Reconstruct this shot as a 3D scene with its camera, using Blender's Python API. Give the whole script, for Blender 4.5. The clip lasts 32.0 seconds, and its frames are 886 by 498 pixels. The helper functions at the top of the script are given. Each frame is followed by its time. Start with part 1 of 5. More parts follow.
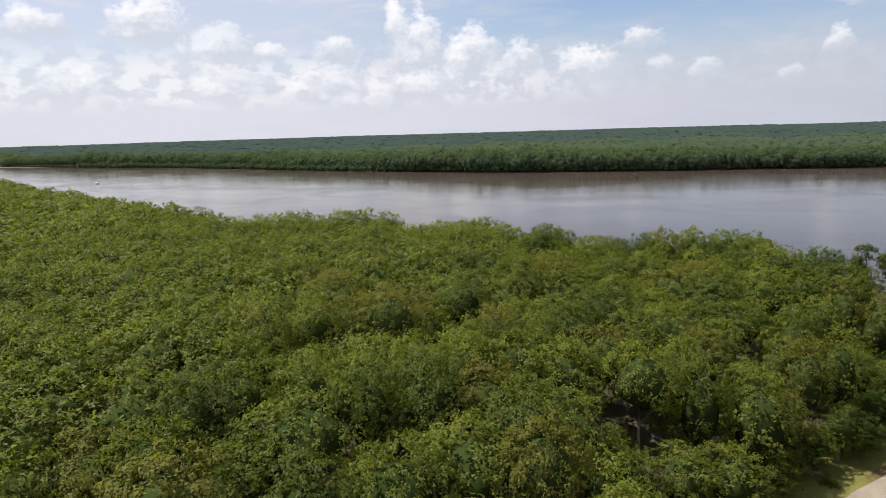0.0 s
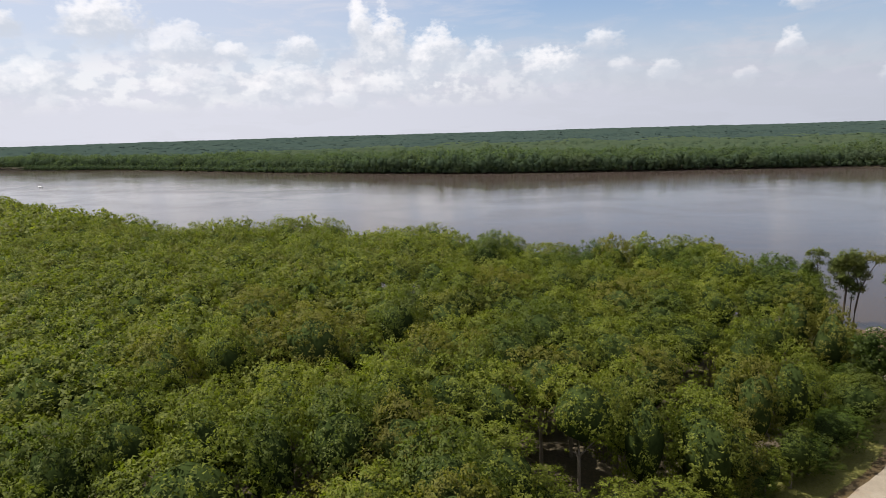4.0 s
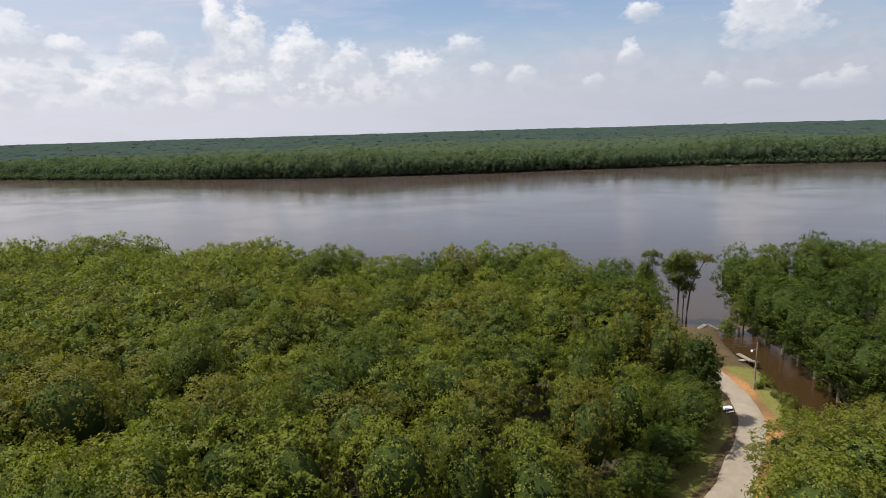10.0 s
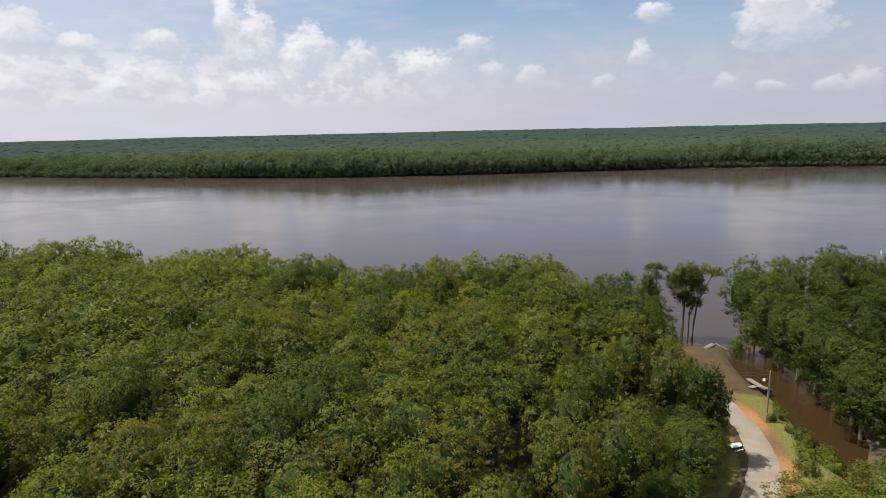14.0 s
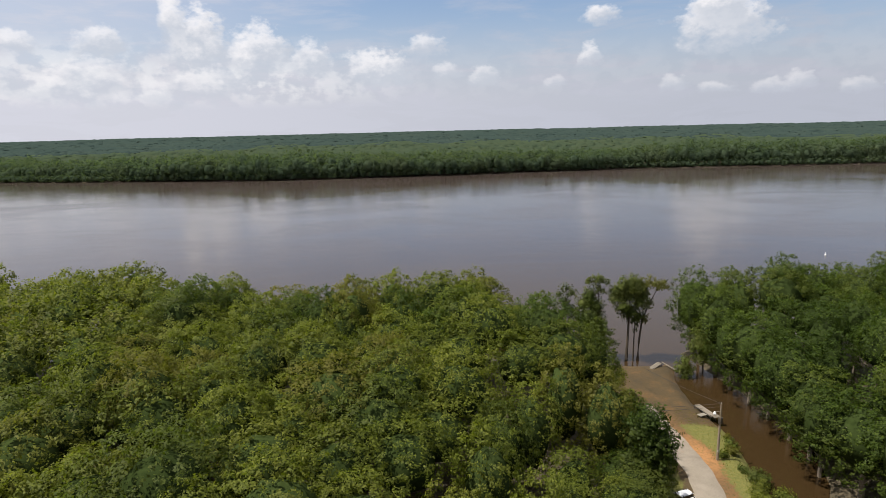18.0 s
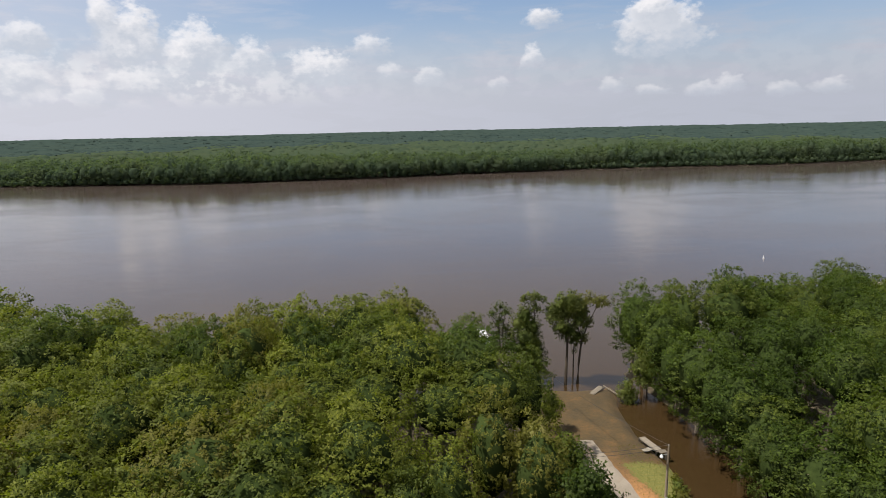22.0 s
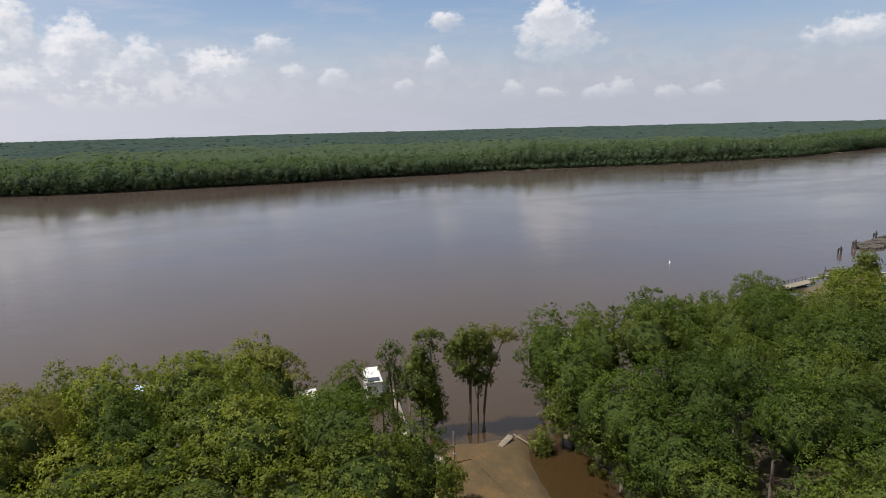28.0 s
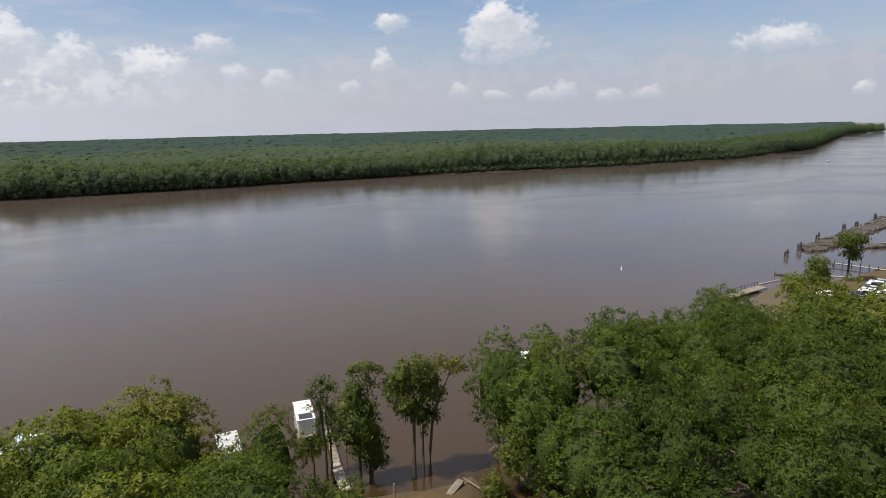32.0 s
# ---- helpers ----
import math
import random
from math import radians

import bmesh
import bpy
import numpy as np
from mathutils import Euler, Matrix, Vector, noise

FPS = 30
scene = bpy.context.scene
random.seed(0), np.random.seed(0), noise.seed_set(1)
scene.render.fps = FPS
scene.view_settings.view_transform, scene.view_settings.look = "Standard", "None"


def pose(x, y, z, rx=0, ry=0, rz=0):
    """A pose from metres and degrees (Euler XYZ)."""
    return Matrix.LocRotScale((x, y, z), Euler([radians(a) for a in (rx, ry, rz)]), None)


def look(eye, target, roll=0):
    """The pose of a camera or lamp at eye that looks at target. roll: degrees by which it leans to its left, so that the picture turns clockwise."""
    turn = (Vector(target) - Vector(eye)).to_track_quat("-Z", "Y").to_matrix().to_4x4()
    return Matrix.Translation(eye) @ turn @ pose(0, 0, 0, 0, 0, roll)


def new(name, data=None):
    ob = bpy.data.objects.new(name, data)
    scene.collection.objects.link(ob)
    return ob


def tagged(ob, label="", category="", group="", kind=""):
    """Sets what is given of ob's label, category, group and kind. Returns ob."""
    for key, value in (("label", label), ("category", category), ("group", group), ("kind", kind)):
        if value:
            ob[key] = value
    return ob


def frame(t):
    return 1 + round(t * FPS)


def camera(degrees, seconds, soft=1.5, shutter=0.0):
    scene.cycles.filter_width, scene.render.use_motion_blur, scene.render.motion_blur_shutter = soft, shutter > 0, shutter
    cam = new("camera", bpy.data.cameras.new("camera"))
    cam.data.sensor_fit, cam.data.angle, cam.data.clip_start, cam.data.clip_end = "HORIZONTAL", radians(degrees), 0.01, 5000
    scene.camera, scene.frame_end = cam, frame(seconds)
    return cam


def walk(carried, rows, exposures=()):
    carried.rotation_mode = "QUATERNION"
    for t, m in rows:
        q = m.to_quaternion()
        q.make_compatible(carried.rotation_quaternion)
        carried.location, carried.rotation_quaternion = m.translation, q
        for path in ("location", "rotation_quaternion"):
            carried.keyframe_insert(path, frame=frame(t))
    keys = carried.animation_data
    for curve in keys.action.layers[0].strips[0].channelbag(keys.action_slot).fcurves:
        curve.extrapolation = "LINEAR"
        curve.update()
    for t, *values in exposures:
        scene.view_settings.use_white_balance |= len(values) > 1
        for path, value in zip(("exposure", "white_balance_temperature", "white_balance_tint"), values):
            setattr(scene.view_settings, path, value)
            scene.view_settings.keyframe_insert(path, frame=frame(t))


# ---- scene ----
cam = camera(73.0, 32.0, 0.75)
PATH = [
    (0, (-54.772, -109.408, 42.641), (-55.345, -107.532, 42.251), -1.7),
    (0.5, (-54.492, -108.363, 42.671), (-55.056, -106.485, 42.28), -1.7),
    (1, (-54.276, -107.284, 42.653), (-54.829, -105.402, 42.263), -1.7),
    (1.5, (-53.887, -106.265, 42.709), (-54.426, -104.379, 42.318), -1.7),
    (2, (-53.635, -105.242, 42.707), (-54.159, -103.352, 42.316), -1.6),
    (2.5, (-53.229, -104.174, 42.734), (-53.736, -102.279, 42.343), -1.7),
    (3, (-52.85, -103.078, 42.815), (-53.345, -101.181, 42.424), -1.7),
    (3.5, (-52.436, -102.13, 42.887), (-52.918, -100.229, 42.496), -1.7),
    (5.5, (-50.747, -98.294, 42.864), (-51.16, -96.376, 42.472), -1.7),
    (6, (-50.302, -97.237, 42.738), (-50.701, -95.317, 42.347), -1.6),
    (6.5, (-49.792, -96.326, 42.796), (-50.175, -94.402, 42.403), -1.6),
    (7, (-49.305, -95.341, 42.806), (-49.672, -93.414, 42.414), -1.6),
    (7.5, (-48.769, -94.407, 42.819), (-49.118, -92.477, 42.427), -1.6),
    (8, (-48.236, -93.307, 42.743), (-48.56, -91.373, 42.351), -1.6),
    (8.5, (-47.793, -92.383, 42.747), (-48.041, -90.438, 42.354), -1.6),
    (9, (-47.368, -91.462, 42.815), (-47.509, -89.507, 42.421), -1.6),
    (9.5, (-46.855, -90.551, 42.936), (-46.939, -88.593, 42.541), -1.7),
    (10, (-46.419, -89.403, 42.889), (-46.466, -87.443, 42.493), -1.7),
    (10.5, (-45.935, -88.243, 42.852), (-45.954, -86.282, 42.457), -1.6),
    (11, (-45.481, -87.245, 42.953), (-45.488, -85.285, 42.558), -1.6),
    (11.5, (-45.034, -86.175, 42.98), (-45.028, -84.214, 42.584), -1.6),
    (12, (-44.572, -84.8, 43.106), (-44.566, -82.84, 42.71), -1.7),
    (12.5, (-43.968, -83.411, 42.979), (-44.038, -81.452, 42.583), -1.5),
    (13, (-43.475, -82.385, 43.035), (-43.553, -80.426, 42.639), -1.5),
    (13.5, (-43.001, -81.299, 43.054), (-43.08, -79.34, 42.657), -1.4),
    (14, (-42.514, -80.239, 43.104), (-42.587, -78.28, 42.707), -1.3),
    (14.5, (-41.694, -78.804, 43.013), (-41.761, -76.845, 42.616), -1.4),
    (16.5, (-39.665, -74.133, 43.004), (-39.688, -72.174, 42.606), -1.3),
    (17, (-39.13, -73.193, 43.193), (-39.138, -71.233, 42.794), -1.3),
    (17.5, (-37.333, -69.015, 43.236), (-37.279, -67.056, 42.837), -1.5),
    (18, (-36.631, -67.466, 43.038), (-36.557, -65.507, 42.639), -1.4),
    (18.5, (-36.16, -66.285, 42.973), (-36.068, -64.327, 42.574), -1.3),
    (19, (-35.665, -65.099, 43.074), (-35.556, -63.142, 42.676), -1.4),
    (19.5, (-35.164, -63.848, 42.973), (-35.037, -61.892, 42.574), -1.4),
    (20, (-34.593, -62.643, 42.987), (-34.448, -60.688, 42.588), -1.3),
    (20.5, (-34.021, -61.584, 43.049), (-33.862, -59.63, 42.65), -1.3),
    (21, (-32.527, -58.045, 43.023), (-32.318, -56.097, 42.624), -1.3),
    (21.5, (-32.025, -57.084, 42.95), (-31.796, -55.138, 42.551), -1.3),
    (22, (-31.423, -55.967, 43.122), (-31.175, -54.023, 42.722), -1.3),
    (22.5, (-30.87, -54.455, 42.996), (-30.6, -52.514, 42.596), -1.3),
    (23, (-30.181, -53.099, 43.103), (-29.89, -51.161, 42.703), -1.3),
    (23.5, (-29.592, -51.877, 43.109), (-29.335, -49.934, 42.709), -1.3),
    (24, (-29.141, -50.72, 43.16), (-28.859, -48.781, 42.76), -1.2),
    (24.5, (-28.627, -49.606, 43.266), (-28.318, -47.671, 42.866), -1.3),
    (25, (-27.72, -47.935, 43.138), (-27.304, -46.021, 42.737), -1.4),
    (25.5, (-27.157, -47.018, 43.259), (-26.713, -45.11, 42.858), -1.6),
    (27.5, (-25.054, -41.985, 43.241), (-24.54, -40.095, 42.839), -1.6),
    (28, (-24.077, -39.592, 43.218), (-23.54, -37.708, 42.817), -1.5),
    (28.5, (-23.509, -38.414, 43.303), (-22.958, -36.533, 42.901), -1.5),
    (29, (-22.849, -36.994, 43.205), (-22.282, -35.119, 42.804), -1.5),
    (29.5, (-22.31, -35.988, 43.325), (-21.726, -34.118, 42.923), -1.6),
    (30, (-21.979, -35.06, 43.268), (-21.375, -33.196, 42.867), -1.4),
    (30.5, (-21.271, -33.565, 43.269), (-20.647, -31.708, 42.868), -1.5),
    (31, (-20.709, -32.22, 43.108), (-20.06, -30.371, 42.708), -1.3),
    (31.5, (-20.281, -31.169, 43.269), (-19.607, -29.329, 42.869), -1.3),
    (32, (-19.696, -29.899, 43.224), (-18.998, -28.068, 42.825), -1.4),
]
walk(cam, [(t, look(eye, target, roll)) for t, eye, target, roll in PATH], exposures=[(0, 0.50), (9, 0.42), (19, 0.36), (32, 0.30)])

# ---- world, sun, exposure ----
SUN_AZ, SUN_EL = -93.5, 61.0          # degrees east of north (+y), degrees up
world = bpy.data.worlds.new("sky")
scene.world = world
world.use_nodes = True


class Nodes:
    """Short hand for building a node tree."""

    def __init__(self, tree):
        self.tree = tree
        tree.nodes.clear()

    def add(self, kind, **sets):
        n = self.tree.nodes.new(kind)
        for k, v in sets.items():
            n.location = v
        return n

    def link(self, a, b):
        self.tree.links.new(a, b)

    def put(self, socket, v):
        if isinstance(v, bpy.types.NodeSocket):
            self.link(v, socket)
        else:
            socket.default_value = v

    def math(self, op, a, b=0.0, c=0.0, clamp=False):
        n = self.tree.nodes.new("ShaderNodeMath")
        n.operation, n.use_clamp = op, clamp
        self.put(n.inputs[0], a), self.put(n.inputs[1], b), self.put(n.inputs[2], c)
        return n.outputs[0]

    def step(self, v, lo, hi, to0=0.0, to1=1.0, smooth=True):
        n = self.tree.nodes.new("ShaderNodeMapRange")
        n.interpolation_type = "SMOOTHSTEP" if smooth else "LINEAR"
        self.put(n.inputs["Value"], v)
        self.put(n.inputs["From Min"], lo), self.put(n.inputs["From Max"], hi)
        self.put(n.inputs["To Min"], to0), self.put(n.inputs["To Max"], to1)
        return n.outputs["Result"]

    def noise(self, vec, scale, detail=4.0, rough=0.55, distort=0.0):
        n = self.tree.nodes.new("ShaderNodeTexNoise")
        if vec is not None:
            self.link(vec, n.inputs["Vector"])
        n.inputs["Scale"].default_value, n.inputs["Detail"].default_value = scale, detail
        n.inputs["Roughness"].default_value, n.inputs["Distortion"].default_value = rough, distort
        return n

    def mix(self, f, a, b, blend="MIX"):
        n = self.tree.nodes.new("ShaderNodeMix")
        n.data_type, n.blend_type = "RGBA", blend
        self.put(n.inputs["Factor"], f)
        self.put(n.inputs["A"], a), self.put(n.inputs["B"], b)
        return n.outputs["Result"]

    def ramp(self, f, *stops):
        n = self.tree.nodes.new("ShaderNodeValToRGB")
        self.link(f, n.inputs[0])
        e = n.color_ramp.elements
        while len(e) < len(stops):
            e.new(0.5)
        for k, (p, c) in zip(e, stops):
            k.position, k.color = p, (*c, 1)
        return n.outputs[0]

    def bump(self, height, strength, dist, normal=None):
        n = self.tree.nodes.new("ShaderNodeBump")
        n.inputs["Strength"].default_value, n.inputs["Distance"].default_value = strength, dist
        self.link(height, n.inputs["Height"])
        if normal is not None:
            self.link(normal, n.inputs["Normal"])
        return n.outputs[0]


def build_sky():
    N = Nodes(world.node_tree)
    out = N.add("ShaderNodeOutputWorld")
    bg = N.add("ShaderNodeBackground")
    bg.inputs["Strength"].default_value = 0.08
    N.link(bg.outputs[0], out.inputs[0])
    sky = N.add("ShaderNodeTexSky")
    sky.sky_type, sky.sun_disc = "NISHITA", False
    sky.sun_elevation, sky.sun_rotation = radians(SUN_EL), radians(SUN_AZ)
    sky.air_density, sky.dust_density, sky.ozone_density = 1.0, 1.5, 1.5
    co = N.add("ShaderNodeTexCoord")
    sep = N.add("ShaderNodeSeparateXYZ")
    N.link(co.outputs["Generated"], sep.inputs[0])
    x, y, z = sep.outputs
    az = N.math("MULTIPLY", N.math("ARCTAN2", x, y), 180 / math.pi)
    el = N.math("MULTIPLY", N.math("ARCSINE", z), 180 / math.pi)
    comb = N.add("ShaderNodeCombineXYZ")
    N.link(az, comb.inputs[0]), N.link(N.math("MULTIPLY", el, 1.4), comb.inputs[1])
    uv = comb.outputs[0]
    n_big = N.noise(uv, 0.16, 4, 0.55).outputs["Color"]
    n_puff = N.noise(uv, 0.55, 5, 0.5)
    n_mid = N.noise(uv, 1.7, 4, 0.5)
    n_fine = n_mid.outputs["Fac"]
    sf = N.add("ShaderNodeSeparateColor")
    N.link(n_mid.outputs["Color"], sf.inputs[0])
    fu, fv = N.math("SUBTRACT", sf.outputs[0], 0.5), N.math("SUBTRACT", sf.outputs[1], 0.5)
    sp = N.add("ShaderNodeSeparateColor")
    N.link(n_puff.outputs["Color"], sp.inputs[0])
    nu = N.math("SUBTRACT", sp.outputs[0], 0.5)
    nv = N.math("SUBTRACT", sp.outputs[1], 0.5)
    sb = N.add("ShaderNodeSeparateColor")
    N.link(n_big, sb.inputs[0])
    # thin white veil, thicker low down and towards the sun's side
    veil_el = N.step(el, 11.5, 1.5, 0.10, 0.96)
    veil_az = N.step(az, 8.0, -32.0, 0.0, 0.6)
    comb2 = N.add("ShaderNodeCombineXYZ")
    N.link(az, comb2.inputs[0]), N.link(N.math("MULTIPLY", el, 5.0), comb2.inputs[1])
    streak = N.step(N.noise(comb2.outputs[0], 0.11, 5, 0.6, 0.4).outputs["Fac"], 0.45, 0.70, 0.0, 0.32)
    # unseen white veil above the view, added to brighten the river's reflection
    veil_fill = N.step(el, 10.0, 18.0, 0.0, 0.85)
    veil = N.math("ADD", N.math("MAXIMUM", N.math("MAXIMUM", veil_el, veil_fill), veil_az), streak, clamp=True)
    haze = N.mix(N.step(az, 40.0, -40.0), (HAZE_R * 0.94, HAZE_R * 0.985, HAZE_R * 1.14, 1), (HAZE_L * 0.955, HAZE_L * 0.965, HAZE_L * 1.08, 1))
    clear = N.mix(1.0, sky.outputs[0], (SKY_GAIN * 0.94, SKY_GAIN, SKY_GAIN * 1.1, 1), "MULTIPLY")
    col = N.mix(veil, clear, haze)
    # low bank of broken cumulus, far off
    band = N.math("MULTIPLY", N.step(el, 1.8, 3.6), N.step(el, 8.5, 5.0))
    lefty = N.step(az, 2.0, -14.0, 0.1, 1.0)
    lumps = N.step(N.math("ADD", n_puff.outputs["Fac"], N.math("MULTIPLY", sb.outputs[0], 0.35)), 0.60, 0.76)
    bank = N.math("MULTIPLY", N.math("MULTIPLY", band, lefty), lumps)
    col = N.mix(N.math("MULTIPLY", bank, 0.55), col, (CLOUD * 0.97, CLOUD * 0.96, CLOUD * 0.97, 1))
    under = N.math("MULTIPLY", N.math("MULTIPLY", band, lefty), N.step(sb.outputs[1], 0.48, 0.66, 0.0, 0.55))
    col = N.mix(under, col, (6.2, 6.1, 6.8, 1))
    # single cumulus clouds: azimuth, base, half width, height, all in degrees, and density
    for a, b, w, h, dens in CLOUDS:
        du = N.math("ADD", N.math("DIVIDE", N.math("SUBTRACT", az, a), w), N.math("ADD", N.math("MULTIPLY", nu, 1.3), N.math("MULTIPLY", fu, 0.75)))
        dv = N.math("ADD", N.math("DIVIDE", N.math("SUBTRACT", el, b), h), N.math("ADD", N.math("MULTIPLY", nv, 1.1), N.math("MULTIPLY", fv, 0.65)))
        low = N.math("MULTIPLY", N.math("MINIMUM", dv, 0.0), 2.6)
        high = N.math("MAXIMUM", dv, 0.0)
        d2 = N.math("ADD", N.math("MULTIPLY", du, du), N.math("ADD", N.math("MULTIPLY", low, low), N.math("MULTIPLY", high, high)))
        d2 = N.math("ADD", d2, N.math("MULTIPLY", N.math("SUBTRACT", n_fine, 0.5), 0.45))
        m = N.math("MULTIPLY", N.step(d2, 1.4, 0.35, 0.0, dens), N.step(dv, -0.5, 0.25))
        lit = N.step(N.math("SUBTRACT", N.math("ADD", high, N.math("MULTIPLY", nu, 0.6)), N.math("MULTIPLY", du, 0.22)), 0.05, 0.95)
        body = N.mix(lit, (CLOUD * 0.60, CLOUD * 0.64, CLOUD * 0.72, 1), (CLOUD * 1.01, CLOUD * 0.985, CLOUD * 1.0, 1))
        col = N.mix(m, col, body)
    N.link(col, bg.inputs[0])


HAZE_L, HAZE_R, CLOUD, SKY_GAIN = 6.8, 5.1, 9.5, 1.15
CLOUDS = [
    (-18.8, 5.9, 2.6, 4.6, 1.0), (-20.6, 8.2, 1.1, 3.2, 0.95), (-13.7, 5.7, 2.7, 3.2, 0.9), (-9.3, 5.3, 1.8, 2.4, 0.75),
    (-3.4, 4.5, 3.0, 2.5, 0.95), (0.9, 6.8, 2.0, 1.3, 0.75), (-49.4, 8.1, 2.6, 2.0, 0.9), (-41.5, 8.2, 3.4, 3.2, 0.95),
    (-36.0, 6.3, 3.2, 2.9, 0.7), (-31.8, 6.5, 1.6, 1.4, 0.8), (-26.0, 6.5, 2.0, 1.9, 0.8), (6.2, 4.0, 1.7, 1.4, 0.5),
    (2.8, 4.7, 1.4, 1.1, 0.5), (15.8, 5.3, 1.1, 1.7, 0.75), (26.6, 6.7, 3.9, 3.4, 1.0), (26.2, 8.4, 2.0, 2.8, 1.0),
    (16.6, 8.9, 1.7, 1.2, 0.9), (22.8, 2.9, 1.3, 1.0, 0.42), (26.2, 2.5, 1.5, 0.7, 0.42), (30.4, 2.4, 1.5, 0.9, 0.42),
    (32.4, 2.6, 1.1, 1.2, 0.42), (36.5, 2.2, 1.3, 0.9, 0.42), (39.6, 2.2, 1.5, 0.9, 0.42), (12.8, 3.5, 1.0, 0.8, 0.42),
    (49.6, 5.8, 3.0, 1.6, 0.85), (55.5, 1.9, 0.7, 0.9, 0.6), (-47.2, 3.4, 3.2, 2.6, 0.6), (-27.5, 3.2, 4.2, 2.8, 0.6), (-19.0, 3.0, 4.5, 2.4, 0.55),
    (-35.0, 3.4, 3.6, 2.4, 0.55),
]
build_sky()

sun = new("sun", bpy.data.lights.new("sun", "SUN"))
sun.data.energy, sun.data.angle, sun.data.color = 5.0, radians(0.53), (1.0, 0.95, 0.86)
_sd = Vector((math.sin(radians(SUN_AZ)) * math.cos(radians(SUN_EL)), math.cos(radians(SUN_AZ)) * math.cos(radians(SUN_EL)), math.sin(radians(SUN_EL))))
sun.matrix_world = look(_sd * 300, (0, 0, 0))


# ---- materials ----
def material(name):
    m = bpy.data.materials.new(name)
    m.use_nodes = True
    N = Nodes(m.node_tree)
    out = N.add("ShaderNodeOutputMaterial")
    p = N.add("ShaderNodeBsdfPrincipled")
    N.link(p.outputs[0], out.inputs[0])
    return m, N, p, out


def position(N):
    return N.add("ShaderNodeNewGeometry").outputs["Position"]


def simple(name, a, b, scale=3.0, rough=0.7, metal=0.0, bump=0.0, detail=5.0, gloss=0.5):
    """Two tones mixed by a noise in the object's own space, with a slight relief."""
    m, N, p, _ = material(name)
    co = N.add("ShaderNodeTexCoord").outputs["Object"]
    n1 = N.noise(co, scale, detail, 0.6).outputs["Fac"]
    n2 = N.noise(co, scale * 7, 3, 0.6).outputs["Fac"]
    f = N.math("ADD", N.math("MULTIPLY", n1, 0.7), N.math("MULTIPLY", n2, 0.3))
    rnd = N.add("ShaderNodeObjectInfo").outputs["Random"]
    f = N.math("ADD", f, N.math("MULTIPLY", N.math("SUBTRACT", rnd, 0.5), 0.25))
    c = N.ramp(f, (0.3, a), (0.7, b))
    N.link(c, p.inputs["Base Color"])
    p.inputs["Roughness"].default_value, p.inputs["Metallic"].default_value = rough, metal
    p.inputs["Specular IOR Level"].default_value = gloss
    if bump:
        N.link(N.bump(n2, 0.5, bump), p.inputs["Normal"])
    return m


def foliage(name, dark, mid, light, by_object=True, patch=0.06, glow=0.46, grain=None, vary=1.0, gloss=0.18, tan=1.0):
    """Leaves: each leaf a little different, each tree too, with broad patches of tint."""
    m, N, p, out = material(name)
    geo = N.add("ShaderNodeNewGeometry")
    leaf = geo.outputs["Random Per Island"]
    pos = geo.outputs["Position"]
    big = N.noise(pos, patch, 3, 0.6).outputs["Fac"]
    tree = N.noise(pos, patch * 3.2, 2, 0.5).outputs["Fac"]
    if by_object:
        tree = N.math("ADD", N.math("MULTIPLY", N.add("ShaderNodeObjectInfo").outputs["Random"], 0.55), N.math("MULTIPLY", tree, 0.45))
    vor = N.add("ShaderNodeTexVoronoi")
    vor.inputs["Scale"].default_value = 3.0 if grain is None else grain
    N.link(pos, vor.inputs["Vector"])
    spray = N.step(vor.outputs["Distance"], 0.75, 0.05)
    if grain is not None:
        N.link(N.bump(spray, 0.35, 0.5 / grain), p.inputs["Normal"])
    f = N.math("ADD", N.math("MULTIPLY", N.math("ADD", N.math("MULTIPLY", leaf, 0.75), N.math("MULTIPLY", spray, 0.25)), 0.46), N.math("ADD", N.math("MULTIPLY", tree, 0.46), N.math("MULTIPLY", big, 0.22)))
    c = N.ramp(f, (0.2, dark), (0.55, mid), (0.9, light))
    warm = N.step(N.noise(pos, patch * 1.7, 3, 0.6).outputs["Fac"], 0.5, 0.72, 0.0, 0.30 * tan)
    c = N.mix(warm, c, (0.105, 0.092, 0.026, 1))
    if by_object:
        rnd = N.add("ShaderNodeObjectInfo").outputs["Random"]
        c = N.mix(N.step(rnd, 0.72, 0.90, 0.0, 0.55 * vary), c, (0.110, 0.088, 0.020, 1))
        c = N.mix(N.step(rnd, 0.22, 0.12, 0.0, 0.45 * vary), c, (0.062, 0.088, 0.020, 1))
    else:
        odd = N.noise(pos, patch * 2.4, 2, 0.5)
        c = N.mix(N.step(odd.outputs["Fac"], 0.56, 0.66, 0.0, 0.4 * tan), c, (0.100, 0.084, 0.026, 1))
    N.link(c, p.inputs["Base Color"])
    p.inputs["Roughness"].default_value = 0.6
    p.inputs["Specular IOR Level"].default_value = gloss
    tr = N.add("ShaderNodeBsdfTranslucent")
    N.link(N.mix(1.0, c, (1.15, 1.25, 0.55, 1), "MULTIPLY"), tr.inputs["Color"])
    mx = N.add("ShaderNodeMixShader")
    mx.inputs[0].default_value = glow
    N.link(p.outputs[0], mx.inputs[1]), N.link(tr.outputs[0], mx.inputs[2])
    N.link(mx.outputs[0], out.inputs[0])
    return m


